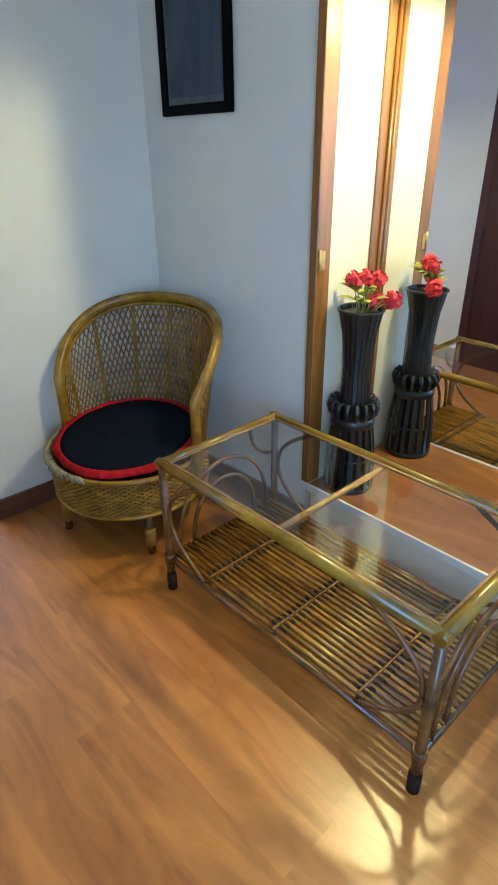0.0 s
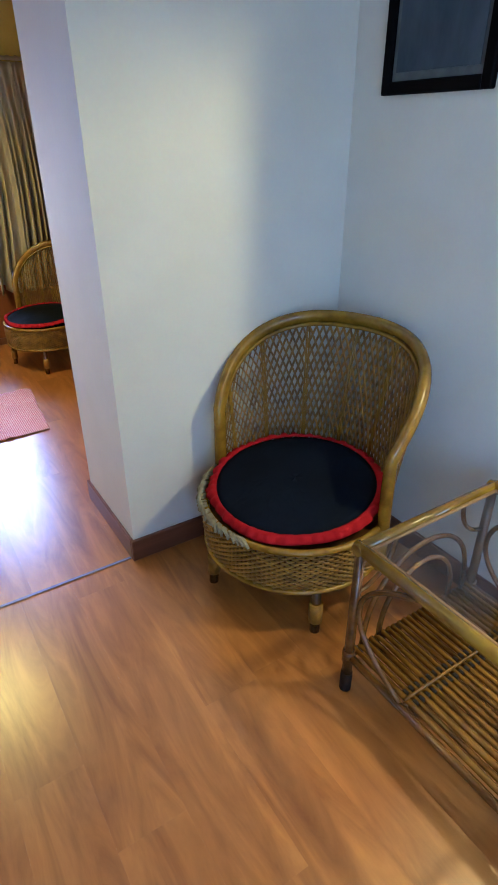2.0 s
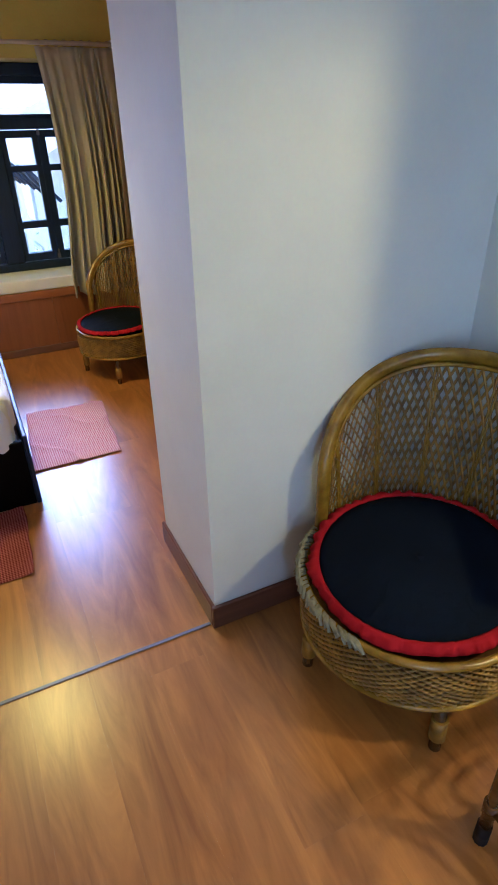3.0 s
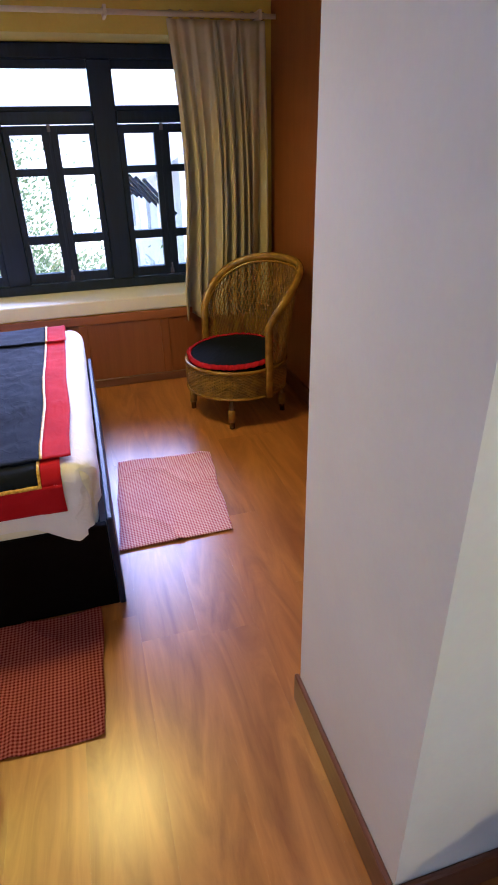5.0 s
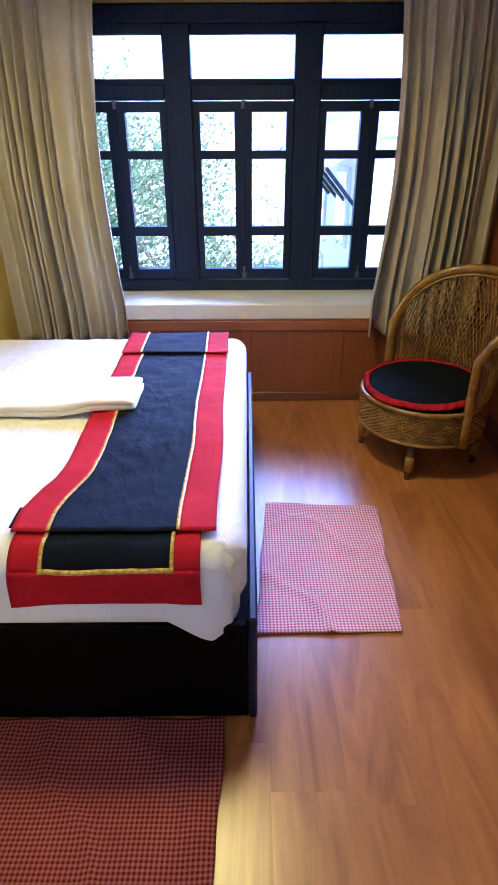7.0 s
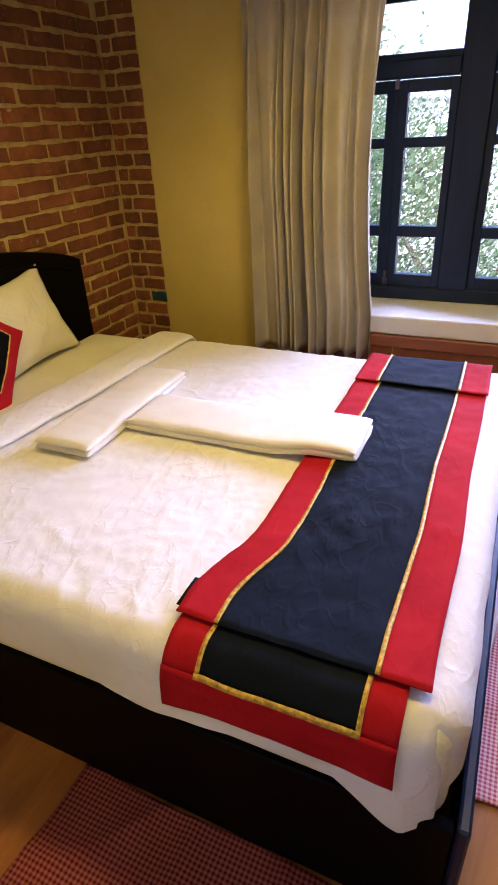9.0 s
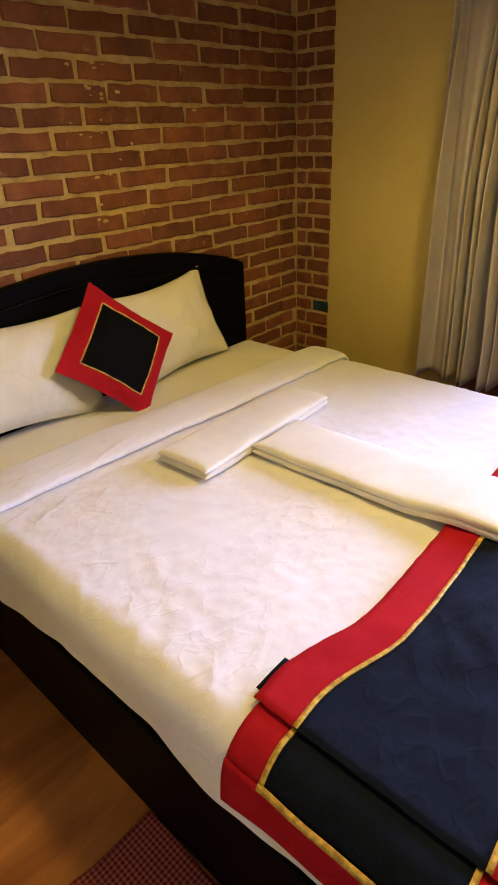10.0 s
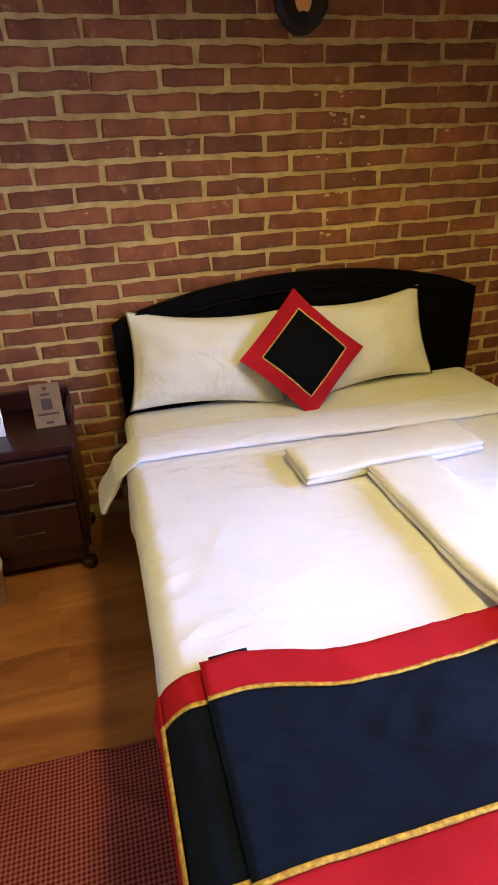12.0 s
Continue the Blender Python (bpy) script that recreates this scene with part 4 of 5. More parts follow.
def duvet():
    W, hang = BY1 - BY0, 0.155
    X1, X0 = BX1 - 0.004, -1.43

    def f(u, v):
        s = -hang - 0.02 * wob(u, 0, 7, 5) + (W + 2 * hang) * v
        sx = -0.135 + (X1 - X0 + 0.135) * u
        px, dx = edge(sx, 9.0, RAD)
        x = X1 - px
        p = bed_point(x, s)
        ddx, ddy = x - (X1 - 0.12), BY0 + 0.12 - p.y
        if ddx > 0 and ddy > 0:
            q = max(ddx, ddy) / math.hypot(ddx, ddy)
            x, p.y = X1 - 0.12 + ddx * q, BY0 + 0.12 - ddy * q
        flap = max(0.0, 1 - abs(x - (X1 - 0.085)) / 0.13) * min(1.0, max(0.0, -s) / 0.12)
        p.z -= 0.060 * flap
        p.y -= 0.014 * flap
        drop = dx * (1.0 + 0.05 * wob(0, s, 2, 4))
        low = 0.335 - 0.09 * flap + 0.018 * wob(x, s, 9, 4) + (0.02 if abs(s) < 0.2 else 0)
        z = max(min(low, p.z), p.z - drop)
        x += 0.006 * wob(s, 0, 3, 9) * min(1, dx / 0.1)
        return (min(x, BX1 - 0.001), p.y, z)
    d = thing("duvet", pose(0, 0, 0), "white cotton duvet with shallow creases spread over the bed", "duvet")
    part("cover", bm_grid(bmesh.new(), f, 170, 190), M_LINEN, d)

    # turned-down fold towards the pillows
    def fold(u, v):
        s = -0.21 + (W + 0.33) * v
        skew = 0.10 * (v - 0.35)
        a = math.pi * 2 * u
        q = bed_point(-1.44 + skew, s)
        near = max(0.0, -s) * 1.0
        half = 0.095 + 0.012 * wob(v, 0, 3, 6) + 0.10 * near
        thickness = 0.017 + 0.004 * wob(v, u, 6, 7)
        x = -1.44 + skew + half * math.copysign(abs(math.cos(a)) ** 0.7, math.cos(a)) - 0.18 * near
        up = thickness * math.copysign(abs(math.sin(a)) ** 0.8, math.sin(a))
        flat = 1.0 if s > 0.03 else 0.0
        y = q.y - (0.010 + up) * (1 - flat) - 0.42 * near
        z = q.z + (0.014 + up) * flat + 0.002 * wob(x, q.y, 2, 14) + 0.25 * near
        return (x, y, z)
    part("turned_fold", bm_grid(bmesh.new(), fold, 40, 90, wrap=True), M_LINEN, d, "turned-down duvet edge")


duvet()


def runner():
    r = thing("bed_runner", pose(0, 0, 0), "navy bed runner with red border and gold braid", "bed runner")
    W = BY1 - BY0
    RX0, RX1 = -0.488, 0.000
    LX0, LX1 = -0.472, -0.026

    def strip(name, x0, x1, s0, s1, off, mat, n=60, skew=0.0, label="", nx=6, wave=1.0, bow=0.0):
        def f(u, v):
            s = s0 + (s1 - s0) * v
            x = x0 + (x1 - x0) * u + skew * (s - 0.7) + wave * 0.006 * wob(s, 0, 3, 3)
            q = max(0.0, min(1.0, (s - 0.14) / 0.24))
            x += bow * q * q * (3 - 2 * q) * max(0.0, min(1.0, (gx1 - x) / (gx1 - gx0)))
            p = bed_point(x, s, off)
            p.z += wave * 0.0022 * (1 + wob(x, s, 7, 10)) + wave * 0.0022 * wob(x * 2, s, 9, 24)
            return p
        return part(name, bm_grid(bmesh.new(), f, nx, n, thick=0.003), mat, r, label)

    hem, bw = -0.094, 0.086
    gx0, gx1 = -0.396, -0.091
    # lower layer with its hem
    strip("near_hem", LX0, LX1, hem, hem + bw, 0.012, M_RED, 10, label="red border", nx=16, wave=0.5)
    strip("border", LX0, gx0, hem + bw, 0.20, 0.012, M_RED, 24, label="red border", wave=0.5)
    strip("border", gx1, LX1, hem + bw, 0.20, 0.012, M_RED, 24, label="red border", wave=0.5)
    strip("centre", gx0, gx1, hem + bw, 0.20, 0.012, M_NAVY, 24, label="navy cotton field", nx=16, wave=0.5)
    strip("braid", gx0 - 0.004, gx0 + 0.005, hem + bw, 0.20, 0.0165, M_GOLD, 24, nx=1, wave=0.5)
    strip("braid", gx1 - 0.005, gx1 + 0.004, hem + bw, 0.20, 0.0165, M_GOLD, 24, nx=1, wave=0.5)
    strip("braid", gx0 - 0.004, gx1 + 0.004, hem + bw - 0.004, hem + bw + 0.005, 0.0165, M_GOLD, 2, nx=16, wave=0.5)
    # upper layer, lying in a fold on top
    a, b, sk = 0.085, 1.500, -0.012
    strip("border", RX0, gx0 - 0.004, a, b, 0.021, M_RED, 90, sk, "red border", bow=0.046)
    strip("border", gx1 + 0.004, RX1 + 0.004, a, b, 0.021, M_RED, 90, sk, "red border", bow=0.046)
    strip("centre", gx0 - 0.004, gx1 + 0.004, a, b, 0.021, M_NAVY, 90, sk, "navy cotton field", nx=24, bow=0.046)
    strip("braid", gx0 - 0.008, gx0 + 0.001, a, b, 0.0255, M_GOLD, 90, sk, nx=1, bow=0.046)
    strip("braid", gx1 - 0.001, gx1 + 0.008, a, b, 0.0255, M_GOLD, 90, sk, nx=1, bow=0.046)
    # far end, doubled back
    strip("border", RX0 + 0.045, gx0 + 0.035, 1.30, W + 0.06, 0.031, M_RED, 30, sk, "red border")
    strip("border", gx1 + 0.008, RX1 + 0.01, 1.30, W + 0.06, 0.031, M_RED, 30, sk, "red border")
    strip("centre", gx0 + 0.035, gx1 + 0.008, 1.30, W + 0.06, 0.031, M_NAVY, 30, sk, "navy cotton field", nx=16)
    strip("braid", gx0 + 0.031, gx0 + 0.040, 1.30, W + 0.06, 0.0355, M_GOLD, 30, sk, nx=1)
    strip("braid", gx1 + 0.003, gx1 + 0.012, 1.30, W + 0.06, 0.0355, M_GOLD, 30, sk, nx=1)
    # a corner of the lower fold that peeps out
    strip("fold_corner", RX0 - 0.006, RX0 + 0.030, 0.105, 0.185, 0.0165, M_NAVY, 4, nx=2, wave=0.3)


runner()


def pillow(name, m, w, h, thick, label, category, group, mat, pinch=0.080):
    """A stuffed cushion in the local xz plane, pinched to its corners."""
    p = thing(name, m, label, category, group)

    def face(sign):
        def f(u, v):
            x, z = 2 * u - 1, 2 * v - 1
            puff = max(0.0, (1 - (abs(x) / 0.965) ** 2.4)) ** 0.72 * max(0.0, (1 - (abs(z) / 0.955) ** 2.4)) ** 0.72 if abs(x) < 0.965 and abs(z) < 0.955 else 0.0
            puff += 0.02 * (1 - max(abs(x), abs(z)) ** 6)
            ex = 1 - pinch * (1 - z * z) * abs(x) ** 3
            ez = 1 - 2.0 * pinch * (1 - x * x) * abs(z) ** 3
            wr = (0.011 * wob(x * 1.2, z, sign + w, 2.5) + 0.003 * wob(x * 2, z, sign + w, 6)) * puff
            return (x * w / 2 * ex, sign * (thick / 2 * puff + wr) + 0.006 * wob(x, z, w, 3), z * h / 2 * ez)
        return f
    return p, face


for yc, wd, ht, lift, spin, lean in ((3.830, 0.640, 0.395, 0.172, 87, 4.5), (4.530, 0.570, 0.395, 0.166, 92, -3.0)):
    p, face = pillow("pillow", pose(-1.838, yc, BT + lift, 0, 0, spin) @ pose(0, 0, 0, -22) @ pose(0, 0, 0, 0, lean, 0), wd, ht, 0.140, "plump white pillow leaning on the headboard", "pillow", "white pillows", M_PILLOW)
    bm = bmesh.new()
    bm_grid(bm, face(1), 40, 30)
    bm_grid(bm, face(-1), 40, 30)
    bmesh.ops.remove_doubles(bm, verts=bm.verts, dist=0.0005)
    part("cover", bm, M_PILLOW, p)

cu, face = pillow("throw_cushion", pose(-1.722, 4.193, BT + 0.187, 0, 0, 91) @ pose(0, 0, 0, -27) @ pose(0, 0, 0, 0, 46, 0), 0.372, 0.372, 0.095, "square black cushion with red border and gold piping", "cushion", "", M_JET, 0.03)
front = face(-1)
bm = bmesh.new()
bm_grid(bm, face(1), 24, 24)
part("back", bm, M_JET, cu)
INN = 0.165
bm = bmesh.new()
bm_grid(bm, lambda u, v: front(INN + (1 - 2 * INN) * u, INN + (1 - 2 * INN) * v), 18, 18)
part("centre", bm, M_JET, cu, "black cotton field")
bm = bmesh.new()
for q in range(4):
    def side(u, v, q=q):
        t = -1 + 2 * u
        k = 1 - 2 * INN * v
        x, z = t * k, -k
        for _ in range(q):
            x, z = -z, x
        return front((x + 1) / 2, (z + 1) / 2)
    bm_grid(bm, side, 18, 5)
part("border", bm, M_RED, cu, "red cotton border")
k = 1 - 2 * INN
pts = []
for q in range(4):
    for i in range(14):
        x, z = -k + 2 * k * i / 14, -k
        for _ in range(q):
            x, z = -z, x
        c = front((x + 1) / 2, (z + 1) / 2)
        pts.append((c[0], c[1] - 0.001, c[2]))
part("piping", bm_tube(bmesh.new(), pts, 0.0032, 5, closed=True), M_GOLD, cu, "gold braid piping")


def folded_towel(m, length, width, label, lift=0.0):
    t = thing("folded_towel", m, label, "towel", "folded towels")
    for k, (z, w, l) in enumerate(((0.0, width, length), (0.0185, width - 0.003, length - 0.006))):
        def f(u, v, z=z, w=w, l=l, k=k):
            a = 2 * math.pi * u
            e = max(0.0, 1 - abs(2 * v - 1) ** 16) ** 0.5 * 0.85 + 0.15
            y = w / 2 * math.copysign(abs(math.cos(a)) ** 0.40, math.cos(a))
            up = 0.0145 * math.copysign(abs(math.sin(a)) ** 0.50, math.sin(a)) * e
            x = -l / 2 + l * v
            sag = 0.005 * wob(x, y, k + length, 6) + 0.0025 * wob(x, y, k, 20)
            q = max(0.0, min(1.0, (x - 0.10) / 0.16))
            z = z + lift * q * q * (3 - 2 * q)
            return (x + 0.008 * wob(y, k, 3, 12) * abs(2 * v - 1), y + 0.005 * wob(x, k, 1, 8), z + 0.0145 + up + sag * (0.3 + 0.7 * k) * (up > 0))
        bm = bm_grid(bmesh.new(), f, 32, 70, wrap=True)
        bmesh.ops.holes_fill(bm, edges=[e for e in bm.edges if e.is_boundary], sides=0)
        part("layer", bm, M_TOWEL, t)
    return t


folded_towel(pose(-1.155, 4.270, BT + 0.004, 0, 0, 92), 0.630, 0.195, "cream terry towel folded flat, lying across the duvet")
folded_towel(pose(-0.674, 4.272, BT + 0.005, 0, 0, 1), 0.760, 0.215, "long cream terry towel folded flat, lying along the bed", 0.020)


# ---- floor mats
def mat_cloth(quad, mat, label, seed):
    (ax, ay), (bx, by), (cx, cy), (dx, dy) = quad
    ox, oy = (ax + bx + cx + dx) / 4, (ay + by + cy + dy) / 4

    def f(u, v):
        x = (ax * (1 - u) + bx * u) * (1 - v) + (dx * (1 - u) + cx * u) * v
        y = (ay * (1 - u) + by * u) * (1 - v) + (dy * (1 - u) + cy * u) * v
        x += 0.010 * wob(y, seed, 1, 5) * abs(2 * u - 1) ** 2
        y += 0.010 * wob(x, seed, 2, 5) * abs(2 * v - 1) ** 2
        ridge = max(0.0, 1 - abs(wob(x + 0.5 * y, y * 0.6 - x, seed, 3.2)) * 5)
        z = 0.006 + 0.010 * ridge ** 2 + 0.003 * wob(x, y, seed, 9)
        return (x - ox, y - oy, max(0.004, z))
    ob = solid("floor_mat", bm_grid(bmesh.new(), f, 60, 60, thick=0.003), mat, label, "mat", "gingham floor mats")
    ob.matrix_basis = pose(ox, oy, 0)
    return ob


mat_cloth(((0.108, 3.735), (0.580, 3.735), (0.635, 4.420), (0.160, 4.465)), M_CHECK2, "pale pink gingham cotton mat, wrinkled, on the floor beside the bed", 1.0)
mat_cloth(((-0.800, 2.945), (0.000, 2.935), (0.020, 3.440), (-0.770, 3.440)), M_CHECK_SHADED, "red and white gingham cotton mat in shade-darkened colours, wrinkled, along the bed side", 2.0)


# ---- curtains and rod
def curtain(x0, x1, ztop, zbot, label, seed, folds):
    c = thing("curtain", pose(0, 5.47, 0), label, "curtain", "window curtains")

    def f(u, v):
        ph = 2 * math.pi * folds * (u + 0.030 * math.sin(9 * u + seed) + 0.022 * math.sin(23 * u + 2 * seed) + 0.012 * v * math.sin(14 * u + seed))
        z = ztop + (zbot - ztop) * v
        body = 0.5 + 0.5 * min(1.0, v * 3)
        amp = (0.014 + 0.036 * min(1.0, v * 2.0)) * (1 + 0.45 * math.sin(11 * u + seed) + 0.25 * math.sin(29 * u))
        pull = 0.045 * math.sin(math.pi * min(1.0, v * 1.15)) * (1 if x0 > 0 else -1)
        inner = (1 - u) if x0 > 0 else u
        x = x0 + (x1 - x0) * u + pull * inner + 0.008 * math.sin(ph * 0.5 + v * 2)
        return (x, amp * math.sin(ph + 0.7 * v * math.sin(3 * u * folds / 4 + seed)) * body + 0.008 * wob(x, z, seed, 3), z + 0.006 * math.sin(ph) * (v > 0.98))
    part("cloth", bm_grid(bmesh.new(), f, 230, 40, thick=0.002), M_CURTAIN, c)
    bm = bmesh.new()
    for i in range(folds):
        x = x0 + (x1 - x0) * (i + 0.5) / folds
        bm_tube(bm, [(x + 0.016 * math.cos(2 * math.pi * k / 12), -0.02, 2.040 + 0.018 * math.sin(2 * math.pi * k / 12)) for k in range(12)], 0.002, 5, closed=True)
    part("rings", bm, M_METAL, c, "small metal curtain rings")
    return c


curtain(0.745, 1.300, 2.022, 0.440, "beige pleated curtain drawn to the window side", 1.0, 10)
curtain(-1.180, -0.560, 2.022, 0.395, "beige pleated curtain drawn to the window side", 2.6, 11)
rod = thing("curtain_rod", pose(0, 5.45, 2.040), "cream painted curtain rod above the window", "curtain rod")
part("pole", bm_tube(bmesh.new(), [(-1.42, 0, 0), (0, 0, 0.002), (XW - 0.01, 0, 0)], 0.0125, 10), M_ROD, rod)
for x in (-1.30, -0.42, 0.44, 1.26):
    part("bracket", bm_box(x - 0.008, x + 0.008, -0.016, YW - 5.45, -0.018, 0.030, 0.002), M_ROD, rod)

# ---- glazed cupboard set in the panelled wall
cab = thing("glazed_cupboard", pose(XW, 0, 0), "built-in glazed wooden cupboard in the panelled wall", "cupboard")
CY0, CY1, CZ0, CZ1 = 3.30, 4.64, 0.60, 1.95
part("back", bm_box(0.12, 0.135, CY0, CY1, CZ0, CZ1), M_GLASSDARK, cab)
for a, b in ((CY0, CY0 + 0.07), (CY1 - 0.07, CY1), (3.89, 3.96)):
    part("stile", bm_box(-0.016, 0.03, a, b, CZ0, CZ1, 0.005), M_PANEL, cab)
for z0, z1 in ((CZ0, CZ0 + 0.06), (1.235, 1.295), (CZ1 - 0.06, CZ1)):
    for a, b in ((CY0 + 0.071, 3.889), (3.961, CY1 - 0.071)):
        part("rail", bm_box(-0.016, 0.03, a, b, z0, z1, 0.005), M_PANEL, cab)
part("sill", bm_box(-0.040, 0.0, CY0 - 0.02, CY1 + 0.02, CZ0 - 0.022, CZ0 - 0.001, 0.004), M_PANEL, cab)
for z0, z1 in ((CZ0 + 0.055, 1.24), (1.29, CZ1 - 0.055)):
    for a, b in ((CY0 + 0.065, 3.895), (3.955, CY1 - 0.065)):
        part("pane", bm_box(0.004, 0.009, a, b, z0, z1), M_GLASS, cab)


# ---- bedside cabinet with cards
ns = thing("bedside_cabinet", pose(0, 0, 0), "dark mahogany two-drawer bedside cabinet against the brick wall", "bedside cabinet")
NX0, NX1, NS0, NS1 = -1.960, -1.590, 2.800, 3.275
part("carcass", bm_box(NX0, NX1 - 0.012, NS0 + 0.012, NS1 - 0.012, 0.11, 0.545, 0.004), M_REDWOOD, ns)
part("top", bm_box(NX0, NX1 + 0.012, NS0, NS1, 0.546, 0.578, 0.008, segs=2), M_REDWOOD, ns)
part("plinth", bm_box(NX0 + 0.02, NX1 - 0.03, NS0 + 0.03, NS1 - 0.03, 0.045, 0.109, 0.003), M_REDWOOD, ns)
part("gallery", bm_box(NX0, NX0 + 0.018, NS0 + 0.01, NS1 - 0.01, 0.579, 0.66, 0.005), M_REDWOOD, ns)
for y0 in (NS0 + 0.004, NS1 - 0.022):
    part("gallery", bm_box(NX0 + 0.019, NX0 + 0.20, y0, y0 + 0.018, 0.579, 0.635, 0.005), M_REDWOOD, ns)
for z0, z1 in ((0.135, 0.325), (0.345, 0.530)):
    d = part("drawer", bm_box(NX1 - 0.011, NX1 + 0.006, NS0 + 0.03, NS1 - 0.03, z0, z1, 0.006), M_REDWOOD, ns)
    part("pull", bm_tube(bmesh.new(), [(NX1 + 0.004, 3.00, (z0 + z1) / 2), (NX1 + 0.02, 3.01, (z0 + z1) / 2), (NX1 + 0.02, 3.11, (z0 + z1) / 2), (NX1 + 0.004, 3.12, (z0 + z1) / 2)], 0.004, 6), M_REDWOOD, d, "slim dark wooden drawer pull")
for x in (NX0 + 0.03, NX1 - 0.03):
    for y in (NS0 + 0.03, NS1 - 0.03):
        part("foot", bm_lathe(bmesh.new(), [(0.022, 0.0), (0.030, 0.02), (0.026, 0.044)], 12, (x, y)), M_REDWOOD, ns)


def stand_card(y0, y1, x, h, mat, label, bars):
    c = thing("table_card", pose(x, (y0 + y1) / 2, 0.5785) @ pose(0, 0, 0, 0, -14, 0), label, "card", "cards on the cabinet")
    w = (y1 - y0) / 2
    part("board", bm_box(-0.002, 0.002, -w, w, 0.0, h, 0.0015), mat, c)
    part("strut", bm_box(-0.050, -0.003, -0.012, 0.012, 0.0, 0.004), mat, c)
    for b0, b1, z0, z1 in bars:
        part("print", bm_box(0.0021, 0.0031, b0 * w, b1 * w, z0 * h, z1 * h), M_PRINT, c)


stand_card(3.140, 3.248, -1.745, 0.165, M_CARD, "tan folded card with dark print standing on the cabinet", ((-0.35, 0.35, 0.40, 0.66), (-0.3, 0.3, 0.73, 0.78), (-0.14, 0.14, 0.85, 0.93), (-0.7, 0.7, 0.28, 0.33), (-0.25, 0.25, 0.08, 0.14)))
stand_card(2.915, 3.035, -1.720, 0.135, M_CARD2, "white printed card standing on the dark cabinet", ((-0.6, 0.6, 0.62, 0.88), (-0.6, 0.5, 0.40, 0.50), (-0.6, 0.3, 0.20, 0.28)))

# pale round stool at the cabinet's foot
st = thing("waste_bin", pose(-1.515, 2.865, 0), "small pale round bin on the floor by the cabinet", "bin")
part("body", bm_lathe(bmesh.new(), [(0.060, 0.0), (0.066, 0.004), (0.078, 0.15), (0.083, 0.152), (0.083, 0.162)], 36), M_SILL, st)
part("lid", bm_lathe(bmesh.new(), [(0.085, 0.1625), (0.084, 0.172), (0.060, 0.186), (0.012, 0.192)], 36), M_SILL, st)

# ---- round wall plaque
pl = thing("wall_plaque", pose(XB + 0.014, 4.270, 1.945), "black carved wall plaque with an orange centre on bricks", "wall plaque")
bm = bmesh.new()
rings = []
for rr, dx in ((1.0, 0.0), (0.98, 0.014), (0.80, 0.022), (0.55, 0.024)):
    rings.append([bm.verts.new((dx, rr * 0.102 * math.cos(a) * (1 + 0.03 * math.cos(14 * a)), rr * 0.122 * math.sin(a) * (1 + 0.06 * max(0, -math.sin(a)) ** 12))) for a in [2 * math.pi * k / 56 for k in range(56)]])
for a, b in zip(rings, rings[1:]):
    for k in range(56):
        bm.faces.new((a[k], a[(k + 1) % 56], b[(k + 1) % 56], b[k]))
bm.faces.new(rings[0][::-1])
bm.faces.new(rings[-1])
part("rim", bm, M_VASE, pl)
bm = bmesh.new()
bm_grid(bm, lambda u, v: (0.024 + 0.014 * (1 - v * v), 0.036 * v * math.cos(6.2832 * u), 0.005 + 0.068 * v * math.sin(6.2832 * u) * (1 + 0.1 * math.sin(5 * 6.2832 * u))), 24, 6, wrap=True)
part("centre", bm, M_ORANGE, pl, "rough orange painted centre")

# ---- outside the window
M_GROUND = noisy("garden ground", (0.24, 0.24, 0.18), (0.40, 0.38, 0.32), 1.5, 0.9, 20, 0.4)
M_HOUSE = noisy("pale washed brick house wall", (0.70, 0.64, 0.60), (0.82, 0.78, 0.74), 3, 0.85, 30, 0.3)
M_ROOF = noisy("grey slate roof", (0.52, 0.53, 0.55), (0.66, 0.66, 0.68), 3, 0.7, 30, 0.4)
M_FOLIAGE = cloth_through("tree leaves", (0.13, 0.18, 0.08), (0.20, 0.26, 0.12), 3, 0.6, 40, 0.2, thru=0.6)
M_PANEOUT = noisy("pale reflecting pane", (0.45, 0.48, 0.50), (0.60, 0.62, 0.64), 2, 0.2, 20, 0.05)
M_BARK = noisy("tree bark", (0.08, 0.055, 0.035), (0.15, 0.11, 0.07), 6, 0.9, 40, 0.6)
solid("ground", bm_box(-250, 250, -250, 260, -3.3, -3.0), M_GROUND, "garden ground below the window", "ground", kind="structure")


